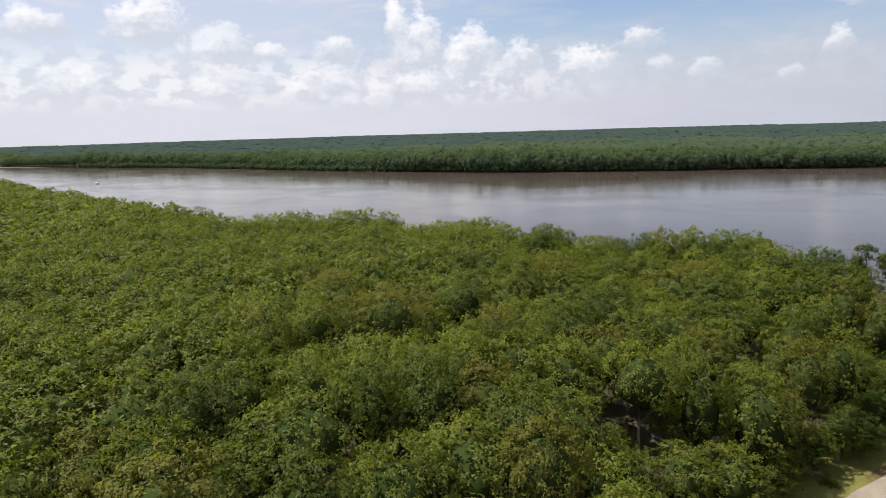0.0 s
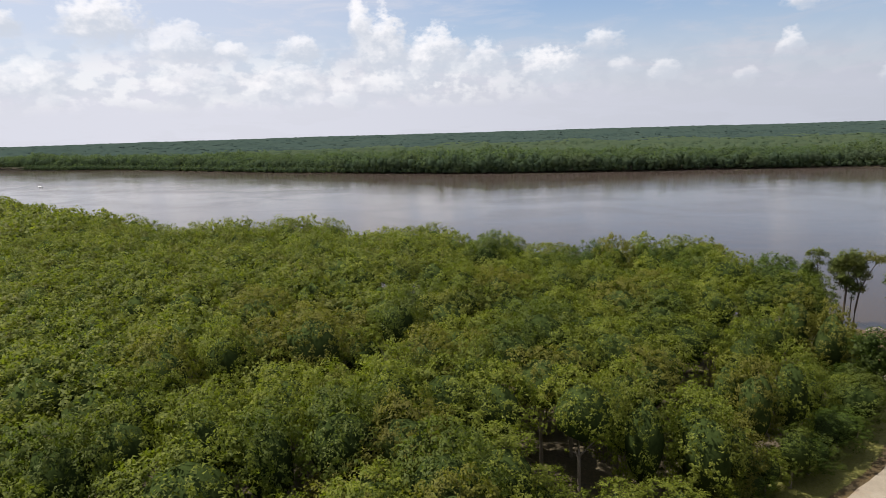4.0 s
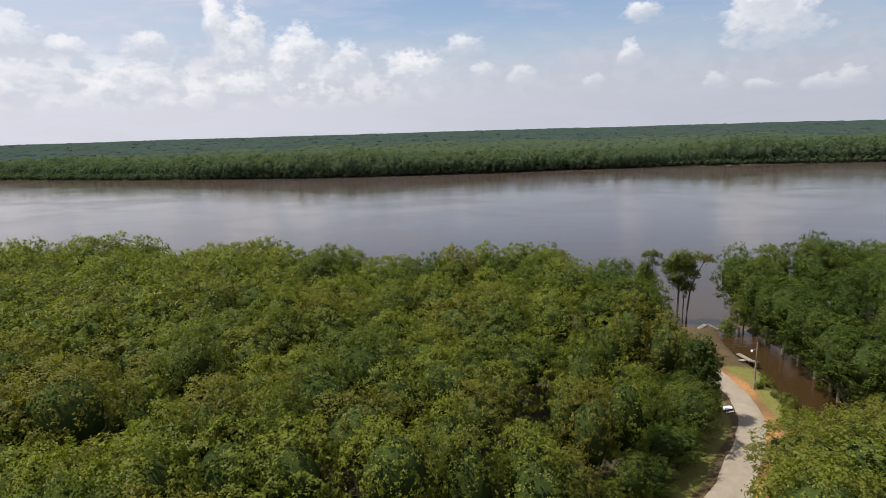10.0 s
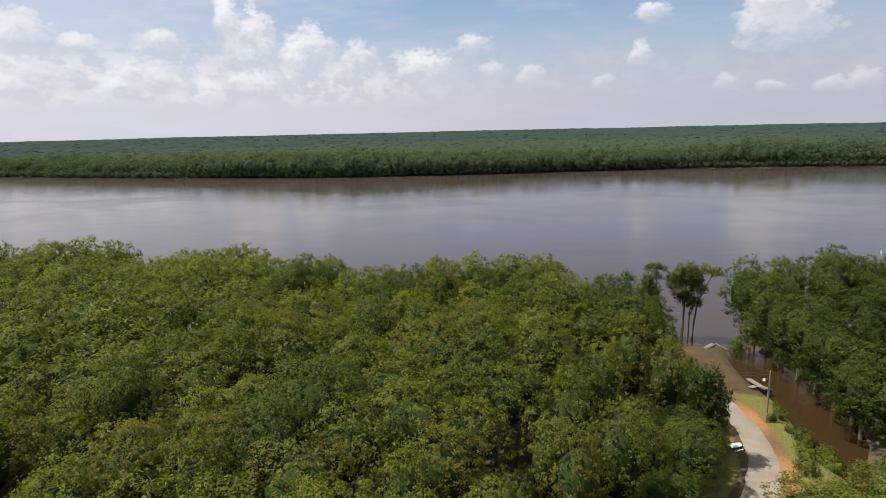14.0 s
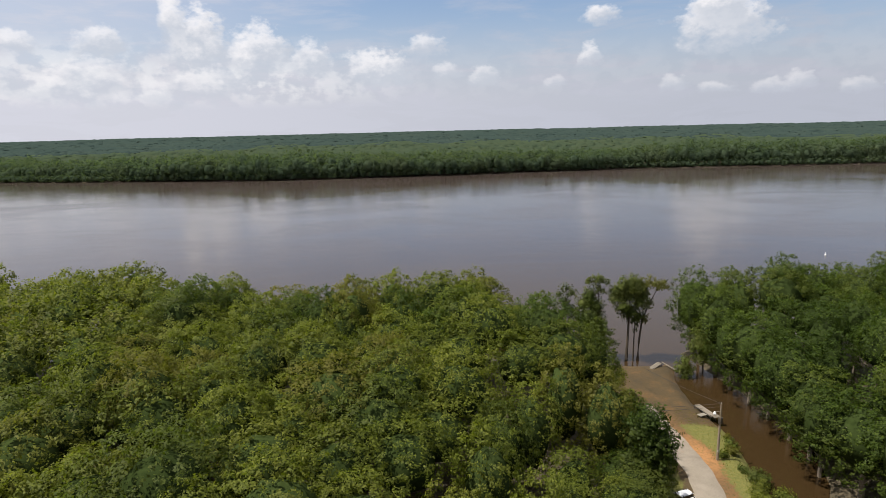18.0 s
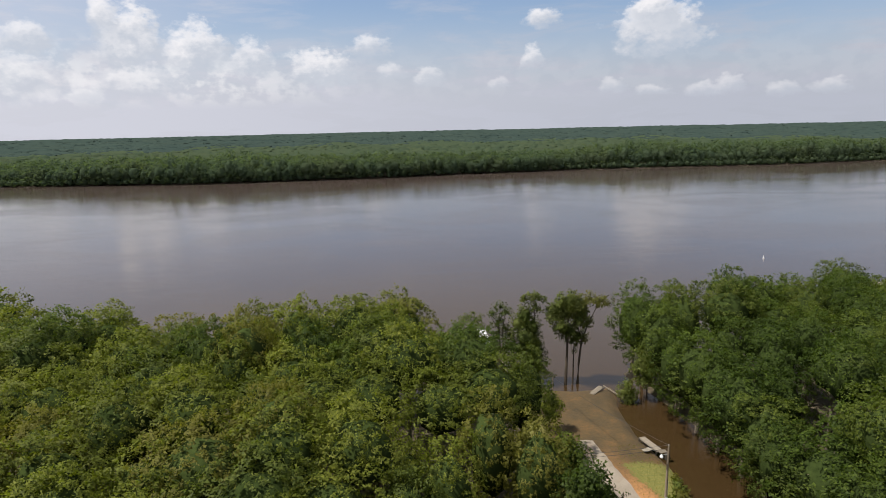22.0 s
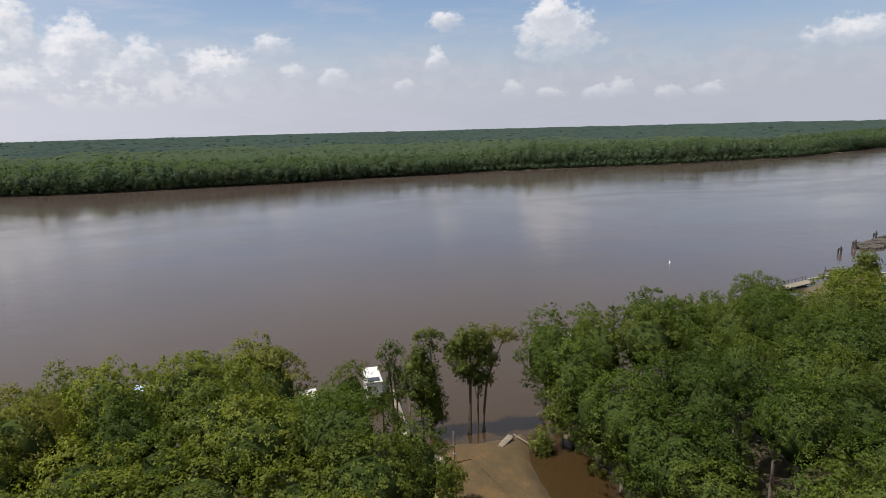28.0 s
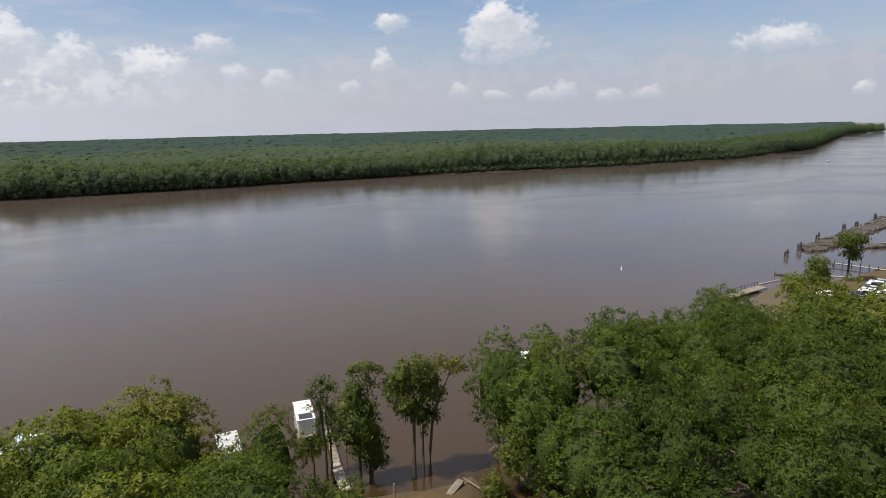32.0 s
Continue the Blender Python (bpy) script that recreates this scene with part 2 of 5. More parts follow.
def river_water():
    m, N, p, out = material("river_water")
    pos = position(N)
    broad = N.noise(pos, 0.012, 4, 0.6, 0.6).outputs["Fac"]
    c = N.ramp(broad, (0.3, (0.060, 0.044, 0.038)), (0.7, (0.078, 0.059, 0.051)))
    sep = N.add("ShaderNodeSeparateXYZ")
    N.link(pos, sep.inputs[0])
    c = N.mix(N.math("MULTIPLY", N.step(sep.outputs[1], 210.0, 30.0), N.step(sep.outputs[0], 130.0, 15.0)), c, (0.037, 0.022, 0.009, 1))
    N.link(c, p.inputs["Base Color"])
    p.inputs["IOR"].default_value = 1.45
    mp = N.add("ShaderNodeMapping")
    mp.inputs["Scale"].default_value = (0.55, 1.0, 1.0)
    N.link(pos, mp.inputs[0])
    rip = N.noise(mp.outputs[0], 1.1, 5, 0.62, 0.3).outputs["Fac"]
    swell = N.noise(mp.outputs[0], 0.16, 4, 0.55, 0.5).outputs["Fac"]
    calm = N.step(N.noise(mp.outputs[0], 0.02, 4, 0.6, 1.0).outputs["Fac"], 0.32, 0.70, 0.5, 1.0)
    h = N.math("MULTIPLY", N.math("ADD", N.math("MULTIPLY", rip, 0.5), N.math("MULTIPLY", swell, 1.0)), calm)
    N.link(N.bump(h, 0.15, 0.35), p.inputs["Normal"])
    N.link(N.step(calm, 0.5, 1.0, 0.09, 0.16), p.inputs["Roughness"])
    return m


def ground_soil():
    """Grass, leaf litter and worn orange mud, mixed by the weights stored on the mesh."""
    m, N, p, _ = material("ground_soil")
    pos = position(N)
    mud = N.add("ShaderNodeAttribute")
    mud.attribute_name = "mud"
    lawn = N.add("ShaderNodeAttribute")
    lawn.attribute_name = "lawn"
    n1 = N.noise(pos, 0.35, 6, 0.65).outputs["Fac"]
    n2 = N.noise(pos, 2.6, 5, 0.65).outputs["Fac"]
    n3 = N.noise(pos, 14.0, 3, 0.6).outputs["Fac"]
    litter = N.ramp(n2, (0.3, (0.045, 0.036, 0.02)), (0.7, (0.105, 0.08, 0.045)))
    grass = N.ramp(N.math("ADD", N.math("MULTIPLY", n2, 0.6), N.math("MULTIPLY", n3, 0.4)), (0.3, (0.075, 0.080, 0.014)), (0.52, (0.135, 0.130, 0.026)), (0.75, (0.22, 0.17, 0.055)))
    clay = N.ramp(N.math("ADD", N.math("MULTIPLY", n1, 0.65), N.math("MULTIPLY", n2, 0.35)), (0.34, (0.040, 0.029, 0.012)), (0.54, (0.074, 0.046, 0.015)), (0.68, (0.130, 0.068, 0.020)), (0.85, (0.20, 0.13, 0.06)))
    rag = N.math("MULTIPLY", N.math("SUBTRACT", n2, 0.5), 1.1)
    c = N.mix(N.step(N.math("ADD", lawn.outputs["Fac"], rag), 0.35, 0.65), litter, grass)
    rust = N.add("ShaderNodeAttribute")
    rust.attribute_name = "rust"
    clay = N.mix(N.math("MULTIPLY", rust.outputs["Fac"], N.step(n2, 0.3, 0.6, 0.5, 1.0)), clay, (0.36, 0.175, 0.062, 1))
    c = N.mix(N.step(N.math("ADD", mud.outputs["Fac"], N.math("ADD", rag, N.math("MULTIPLY", N.math("SUBTRACT", n1, 0.5), 0.8))), 0.35, 0.65), c, clay)
    N.link(c, p.inputs["Base Color"])
    p.inputs["Roughness"].default_value = 0.9
    N.link(N.bump(N.math("ADD", n2, N.math("MULTIPLY", n3, 0.4)), 0.7, 0.12), p.inputs["Normal"])
    return m


def gravel():
    m, N, p, _ = material("pale_gravel")
    pos = position(N)
    n1 = N.noise(pos, 0.5, 5, 0.6).outputs["Fac"]
    n2 = N.noise(pos, 9.0, 4, 0.7).outputs["Fac"]
    f = N.math("ADD", N.math("MULTIPLY", n1, 0.55), N.math("MULTIPLY", n2, 0.45))
    c = N.ramp(f, (0.3, (0.165, 0.135, 0.10)), (0.55, (0.25, 0.212, 0.165)), (0.8, (0.31, 0.272, 0.222)))
    rust = N.step(N.noise(pos, 0.22, 4, 0.6).outputs["Fac"], 0.55, 0.75, 0.0, 0.6)
    c = N.mix(rust, c, (0.27, 0.155, 0.082, 1))
    N.link(c, p.inputs["Base Color"])
    p.inputs["Roughness"].default_value = 0.92
    N.link(N.bump(n2, 0.8, 0.05), p.inputs["Normal"])
    return m


LEAF = foliage("broad_leaf", (0.040, 0.053, 0.007), (0.113, 0.135, 0.016), (0.232, 0.246, 0.038))
LEAF_GREEN = foliage("oak_leaf", (0.017, 0.033, 0.005), (0.052, 0.081, 0.010), (0.128, 0.165, 0.024), vary=0.25)
LEAF_MASS = foliage("woodland_leaf", (0.034, 0.050, 0.008), (0.110, 0.132, 0.018), (0.232, 0.240, 0.042), by_object=False)
LEAF_CYPRESS = foliage("cypress_leaf", (0.034, 0.052, 0.011), (0.074, 0.098, 0.019), (0.15, 0.17, 0.038), vary=0.15)
LEAF_PALE = foliage("willow_leaf", (0.07, 0.09, 0.015), (0.12, 0.145, 0.03), (0.19, 0.21, 0.05))
# far leaves: distance haze is put into the base colours as a blue tint
LEAF_FAR_HAZED = foliage("hazed_far_leaf", (0.058, 0.088, 0.057), (0.080, 0.111, 0.067), (0.108, 0.138, 0.074), by_object=False, patch=0.012, glow=0.50, grain=0.8, gloss=0.0, tan=0.25)
LEAF_HORIZON_HAZED = foliage("hazed_horizon_leaf", (0.027, 0.043, 0.040), (0.038, 0.057, 0.050), (0.054, 0.076, 0.060), by_object=False, patch=0.004, glow=0.15, grain=0.3, gloss=0.0, tan=0.1)
# solid heart of a crown: shade between the leaves painted as dark green
HEART_SHADE = simple("crown_heart_shade", (0.018, 0.027, 0.008), (0.042, 0.058, 0.017), 1.6, 0.95, bump=0.05, gloss=0.0)
BARK = simple("grey_bark", (0.10, 0.08, 0.06), (0.21, 0.17, 0.13), 4.0, 0.9, bump=0.03)
BARK_DARK = simple("wet_dark_bark", (0.035, 0.027, 0.02), (0.09, 0.07, 0.05), 4.0, 0.9, bump=0.03)
PLANK = simple("weathered_plank", (0.12, 0.10, 0.075), (0.24, 0.205, 0.16), 2.5, 0.85, bump=0.01)
PLANK_PALE = simple("pale_grey_plank", (0.20, 0.175, 0.14), (0.33, 0.295, 0.24), 2.5, 0.85, bump=0.01)
TIMBER_DARK = simple("tarred_timber", (0.025, 0.021, 0.018), (0.075, 0.062, 0.05), 2.0, 0.85, bump=0.02)
POLE_WOOD = simple("pole_timber", (0.15, 0.115, 0.08), (0.25, 0.20, 0.145), 3.0, 0.85, bump=0.01)
WHITE = simple("white_painted_metal", (0.66, 0.67, 0.68), (0.82, 0.82, 0.81), 0.8, 0.45)
ROOF_SHEET = simple("weathered_white_roof", (0.30, 0.30, 0.29), (0.56, 0.56, 0.54), 1.2, 0.6)
GREY_METAL = simple("grey_metal", (0.30, 0.31, 0.32), (0.45, 0.46, 0.47), 2.0, 0.4, 0.6)
TARP_BLUE = simple("pale_blue_sheet", (0.32, 0.45, 0.60), (0.55, 0.66, 0.76), 1.0, 0.5)
GLASS_DARK = simple("dark_window", (0.012, 0.014, 0.016), (0.03, 0.034, 0.04), 1.0, 0.08)
RUBBER = simple("black_rubber", (0.015, 0.015, 0.016), (0.035, 0.035, 0.036), 3.0, 0.8)
WIRE = simple("black_wire", (0.02, 0.02, 0.02), (0.05, 0.05, 0.05), 3.0, 0.6)
SAND = simple("pale_sand", (0.36, 0.29, 0.21), (0.52, 0.44, 0.33), 0.4, 0.95, bump=0.03)
WATER, SOIL, GRAVEL = river_water(), ground_soil(), gravel()
PAINT_WHITE = simple("white_car_paint", (0.70, 0.71, 0.72), (0.80, 0.80, 0.80), 0.5, 0.25)
PAINT_SILVER = simple("silver_car_paint", (0.34, 0.35, 0.37), (0.48, 0.49, 0.50), 0.5, 0.25, 0.4)
PAINT_DARK = simple("dark_car_paint", (0.02, 0.022, 0.026), (0.05, 0.052, 0.06), 0.5, 0.22)
PAINT_RED = simple("red_car_paint", (0.25, 0.02, 0.018), (0.34, 0.03, 0.025), 0.5, 0.25)


# ---- building blocks ----
def obj(name, mesh, mat=None, parent=None, label=""):
    ob = new(name, mesh)
    if mat is not None and not mesh.materials:
        mesh.materials.append(mat)
    if parent is not None:
        ob.parent = parent
    return tagged(ob, label)


def part(name, bm, mat, parent, label=""):
    me = bpy.data.meshes.new(name)
    bm.to_mesh(me)
    bm.free()
    return obj(name, me, mat, parent, label)


def thing(name, x, y, z, turn=0.0, label="", category="", group="", kind=""):
    ob = new(name)
    ob.matrix_basis = pose(x, y, z, 0, 0, turn)
    return tagged(ob, label, category, group, kind)


def add_box(bm, size, at=(0, 0, 0), turn=(0, 0, 0), bevel=0.0):
    m = pose(*at, *turn) @ Matrix.Diagonal((*size, 1))
    vs = bmesh.ops.create_cube(bm, size=1.0, matrix=m)["verts"]
    if bevel:
        es = list({e for v in vs for e in v.link_edges})
        bmesh.ops.bevel(bm, geom=es, offset=bevel, segments=1, affect="EDGES")
    return vs


def box(size, at=(0, 0, 0), turn=(0, 0, 0), bevel=0.01):
    bm = bmesh.new()
    add_box(bm, size, at, turn, bevel)
    return bm


def add_tube(bm, pts, radii, sides=8, cap=True):
    """A tapered tube along a line of points."""
    pts = [Vector(p) for p in pts]
    rings = []
    for i, p in enumerate(pts):
        d = (pts[min(i + 1, len(pts) - 1)] - pts[max(i - 1, 0)]).normalized()
        a = d.orthogonal().normalized()
        if abs(d.z) < 0.999:
            a = d.cross(Vector((0, 0, 1))).normalized()
        b = d.cross(a)
        rings.append([bm.verts.new(p + (a * math.cos(t) + b * math.sin(t)) * radii[i]) for t in (2 * math.pi * k / sides for k in range(sides))])
    for r0, r1 in zip(rings, rings[1:]):
        for k in range(sides):
            bm.faces.new((r0[k], r0[(k + 1) % sides], r1[(k + 1) % sides], r1[k]))
    if cap:
        bm.faces.new(rings[0][::-1]), bm.faces.new(rings[-1])
    return bm


def tube(pts, radii, sides=8):
    return add_tube(bmesh.new(), pts, radii, sides)


def fast_mesh(name, V, tris=None, quads=None, smooth=False):
    """A mesh from arrays of vertices, triangles and quads."""
    me = bpy.data.meshes.new(name)
    tris = np.zeros((0, 3), int) if tris is None else np.asarray(tris)
    quads = np.zeros((0, 4), int) if quads is None else np.asarray(quads)
    loops = np.r_[tris.ravel(), quads.ravel()].astype(np.int32)
    starts = np.r_[np.arange(len(tris)) * 3, len(tris) * 3 + np.arange(len(quads)) * 4].astype(np.int32)
    me.vertices.add(len(V))
    me.vertices.foreach_set("co", np.ascontiguousarray(V, np.float32).ravel())
    me.loops.add(len(loops))
    me.loops.foreach_set("vertex_index", loops)
    me.polygons.add(len(starts))
    me.polygons.foreach_set("loop_start", starts)
    if smooth:
        me.polygons.foreach_set("use_smooth", np.ones(len(starts), bool))
    me.update(calc_edges=True)
    me.validate()
    return me


# ---- shape of the land ----
def along(x, pts):
    return np.interp(x, [p[0] for p in pts], [p[1] for p in pts])


NEAR_SHORE = [(-6000, 2600), (-1500, 620), (-700, 290), (-410, 160), (-294, 100), (-181, 49), (-120, 45), (-93, 44), (-57, 36), (-28, 34.5), (-12, 33.4), (0, 31.8), (6, 31.0),
              (9, 35), (14, 38), (41, 41), (58, 44), (85, 62), (100, 74), (112, 79.5), (124, 82), (134, 78), (141, 76), (150, 80), (165, 82), (260, 105), (420, 170), (1500, 640), (6000, 3000)]
FAR_SHORE = [(-6000, 3900), (-1108, 690), (-694, 622), (-375, 517), (-160, 472), (0, 480), (60, 492), (170, 497), (370, 478), (536, 492), (776, 590), (1409, 1000), (1740, 1120), (2300, 1500), (6000, 4200)]
INLET = [(-26, -1.5, 1.2), (-20, 1.0, 4.4), (-14, 2.4, 6.4), (-9, 2.4, 9.4), (-5, 2.6, 12.2), (-1.8, 2.7, 13.6), (2.5, 3.8, 14.7), (9, 4.6, 14.9), (16, 4.0, 15.2), (21.5, 4.0, 14.6), (26, 5.2, 14.2), (30, 6.6, 13.4), (36, 7.0, 12.6)]
ROAD = [(-3.4, 15.2, 1.0), (-4.3, 11.8, 2.3), (-4.6, 8.6, 2.7), (-3.8, 4.5, 2.2), (-3.4, -1.0, 1.9), (-4.3, -7.2, 2.0), (-6.1, -12.3, 2.0), (-9.0, -17.4, 2.1), (-12.4, -22.2, 2.2), (-16.4, -28.4, 2.4), (-21.8, -34.0, 2.6), (-27.5, -40.0, 2.8), (-36.0, -50.0, 3.0), (-48.0, -66.0, 3.0)]


def road_gap(x, y):
    """How far from the road's edge (below 0 on it)."""
    best = np.full(np.shape(x), 1e9)
    for (x0, y0, w0), (x1, y1, w1) in zip(ROAD, ROAD[1:]):
        dx, dy = x1 - x0, y1 - y0
        t = np.clip(((x - x0) * dx + (y - y0) * dy) / (dx * dx + dy * dy), 0, 1)
        best = np.minimum(best, np.hypot(x - x0 - t * dx, y - y0 - t * dy) - (w0 + (w1 - w0) * t))
    return best


def inlet_gap(x, y):
    """How far from the flooded inlet (below 0 in it)."""
    ys = [p[0] for p in INLET]
    lo, hi = np.interp(y, ys, [p[1] for p in INLET]), np.interp(y, ys, [p[2] for p in INLET])
    side = np.maximum(lo - x, x - hi)
    return np.maximum(side, np.maximum(-24.0 - y, y - 40))


def shore_gap(x, y):
    """How far inland from the river (below 0 in the river)."""
    return np.maximum(along(x, NEAR_SHORE) - y, y - along(x, FAR_SHORE))


def smooth01(v, a, b):
    t = np.clip((v - a) / (b - a), 0, 1)
    return t * t * (3 - 2 * t)


def wave(x, y, s, k):
    return np.sin(x * s + k) * np.cos(y * s * 1.27 + 2.1 * k) + 0.5 * np.sin(x * s * 2.3 - y * s * 1.9 + k * 3)


def land(x, y):
    """Ground height: low flood plain, shelving into the river and the inlet."""
    inland = shore_gap(x, y)
    g = np.minimum(inland, inlet_gap(x, y) * 1.3)
    g = g + wave(x, y, 0.5, 1.0) * 0.25
    return -1.6 + 2.4 * smooth01(g, -5.0, 1.6) + 0.3 * smooth01(g, 1.5, 9) + wave(x, y, 0.21, 0.3) * 0.06


def spread(lo, hi, fine_lo, fine_hi, step, grow):
    """Grid lines, close together inside the fine stretch and ever wider outside it."""
    mid = list(np.arange(fine_lo, fine_hi + step / 2, step))
    a, s = [fine_lo], step
    while a[-1] > lo:
        s *= grow
        a.append(max(lo, a[-1] - s))
    b, s = [fine_hi], step
    while b[-1] < hi:
        s *= grow
        b.append(min(hi, b[-1] + s))
    return np.array(a[:0:-1] + mid + b[1:])


def build_ground():
    xs = spread(-4900, 4900, -50, 40, 0.9, 1.10)
    ys = np.unique(np.r_[spread(-4900, 4900, -56, 46, 0.9, 1.10), np.arange(440, 640, 3.0)])
    X, Y = np.meshgrid(xs, ys)
    Z = land(X, Y)
    V = np.stack([X, Y, Z], -1).reshape(-1, 3)
    nx, ny = len(xs), len(ys)
    i = (np.arange(ny - 1)[:, None] * nx + np.arange(nx - 1)).ravel()
    me = fast_mesh("ground", V, quads=np.stack([i, i + 1, i + nx + 1, i + nx], -1), smooth=True)
    x, y = V[:, 0], V[:, 1]
    r = road_gap(x, y)
    clearing = smooth01(x, -9.5, -6.5) * smooth01(-x, -9, -6) * smooth01(y, 7, 11) * smooth01(-y, -40, -36) * 0.85
    verge = smooth01(-r, -2.6 + 1.2 * (x < np.interp(-y, [-p[1] for p in ROAD], [p[0] for p in ROAD])), -0.4) * smooth01(y, -40, -30) * 0.8
    lot = smooth01(x, 114, 119) * smooth01(-x, -175, -150) * smooth01(y, 46, 52) * smooth01(-y, -90, -84)
    mud = np.clip(np.maximum.reduce([clearing, verge, lot]), 0, 1)
    lawn = np.clip(smooth01(-r, -9, -6), 0, 1)
    side = x - np.interp(-y, [-p[1] for p in ROAD], [p[0] for p in ROAD])
    rust = smooth01(-r, -3.2, -0.6) * smooth01(side, -1, 1.5) * smooth01(y, -42, -34) * smooth01(-y, -15, -6) * (0.65 + 0.35 * np.sin(y * 0.42 + 1.0))
    mud = np.maximum(mud, rust)
    for key, vals in (("mud", mud), ("lawn", lawn), ("rust", rust)):
        at = me.attributes.new(key, "FLOAT", "POINT")
        at.data.foreach_set("value", vals.astype(np.float32))
    return tagged(obj("ground", me, SOIL), "low river bank of grass, leaf litter and worn orange mud", "ground", kind="structure")


def build_water():
    xs, ys = spread(-4900, 4900, -60, 60, 20, 1.5), spread(-40, 4900, -20, 60, 20, 1.5)
    X, Y = np.meshgrid(xs, ys)
    V = np.stack([X, Y, X * 0], -1).reshape(-1, 3)
    nx, ny = len(xs), len(ys)
    i = (np.arange(ny - 1)[:, None] * nx + np.arange(nx - 1)).ravel()
    me = fast_mesh("river", V, quads=np.stack([i, i + 1, i + nx + 1, i + nx], -1))
    return tagged(obj("river", me, WATER), "wide muddy brown river with faint ripples in flood", "water", kind="structure")


def build_road():
    pts = [Vector((x, y, 0)) for x, y, w in ROAD]
    rows, n = [], 0
    line = []
    for (x0, y0, w0), (x1, y1, w1) in zip(ROAD, ROAD[1:]):
        for k in range(8):
            t = k / 8
            line.append((x0 + (x1 - x0) * t, y0 + (y1 - y0) * t, w0 + (w1 - w0) * t))
    line = np.array(line)
    for _ in range(6):
        line[1:-1] = (line[:-2] + 2 * line[1:-1] + line[2:]) / 4
    V = []
    for k, (x, y, w) in enumerate(line):
        d = line[min(k + 1, len(line) - 1)][:2] - line[max(k - 1, 0)][:2]
        d = d / np.hypot(*d)
        nrm = np.array([-d[1], d[0]])
        for j, s in enumerate(np.linspace(-1, 1, 9)):
            ww = w + (wave(k * 1.0, j * 0.3, 0.55, 1.7) * 0.22 if j in (0, 8) else 0)
            px, py = np.array([x, y]) + nrm * s * ww
            crown = 0.05 * (1 - s * s) - 0.03 * (abs(abs(s) - 0.5) < 0.15)
            V.append((px, py, float(land(np.array(px), np.array(py))) + 0.035 + crown - (0.10 if j in (0, 8) else 0)))
    n = len(line)
    q = [(k * 9 + j, k * 9 + j + 1, (k + 1) * 9 + j + 1, (k + 1) * 9 + j) for k in range(n - 1) for j in range(8)]
    me = fast_mesh("gravel_road", np.array(V), quads=np.array(q), smooth=True)
    return tagged(obj("gravel_road", me, GRAVEL), "curving pale gravel track with two worn wheel ruts", "road", kind="structure")


ground, river, gravel_road = build_ground(), build_water(), build_road()


# ---- trees ----
def unit_ball(fine=2):
    bm = bmesh.new()
    bmesh.ops.create_icosphere(bm, subdivisions=fine, radius=1.0)
    V = np.array([v.co[:] for v in bm.verts])
    F = np.array([[v.index for v in f.verts] for f in bm.faces])
    bm.free()
    return V, F


BALL_V, BALL_F = unit_ball()
ROUGH_BALL = unit_ball(1)


def unit(v):
    return v / np.maximum(np.linalg.norm(v, axis=1)[:, None], 1e-6)


def leaves(rng, C, R, n, size, low=-0.35, spread_out=0.11, tuft=12, tuft_r=None):
    """n leaf sprays, gathered in tufts over the ellipsoids with centres C and radii R: three corners each."""
    tuft_r = size * 1.75 if tuft_r is None else tuft_r
    area = R[:, 0] * R[:, 1] + R[:, 2] * R[:, 0]
    m = max(n // tuft, 1)
    k = rng.choice(len(C), m, p=area / area.sum())
    d = rng.normal(size=(m * 12, 3))
    d /= np.linalg.norm(d, axis=1)[:, None]
    d = d[d[:, 2] > low][:m]
    while len(d) < m:
        d = np.r_[d, d][:m]
    q = C[k] + d * R[k] * (1 + np.clip(rng.normal(0, spread_out, (m, 1)), -0.3, 0.1 + spread_out * 0.5))
    i = rng.integers(0, m, n)
    p = q[i] + rng.normal(0, tuft_r, (n, 3)) + d[i] * tuft_r * 0.4
    soft = unit(d[i] * 0.9 + rng.normal(0, 0.3, (n, 3)) + np.array([0, 0, 0.35]))
    nrm = unit(soft + rng.normal(0, 0.4, (n, 3)))
    t = unit(np.cross(nrm, rng.normal(size=(n, 3))))
    b = np.cross(nrm, t)
    s = size * rng.uniform(0.6, 1.6, (n, 1))
    w = s * rng.uniform(0.55, 0.85, (n, 1))
    b = np.where((np.sum(np.cross(t, b) * soft, axis=1) > 0)[:, None], b, -b)
    V = np.stack([p + t * s * 1.3, p - t * s * 0.7 + b * w, p - t * s * 0.7 - b * w], 1).reshape(-1, 3)
    return V, np.arange(n * 3).reshape(-1, 3), np.repeat(soft, 3, axis=0)


def core(rng, C, R, shrink=0.74, rough=0.10, ball=None):
    """The dense inside of a crown, as uneven lumps."""
    V, F, o = [], [], 0
    for c, r in zip(C, R):
        bv, bf = ball or (BALL_V, BALL_F)
        v = bv * (1 + rng.normal(0, rough, (len(bv), 1))) * r * shrink + c
        V.append(v)
        F.append(bf + o)
        o += len(v)
    return np.concatenate(V), np.concatenate(F)


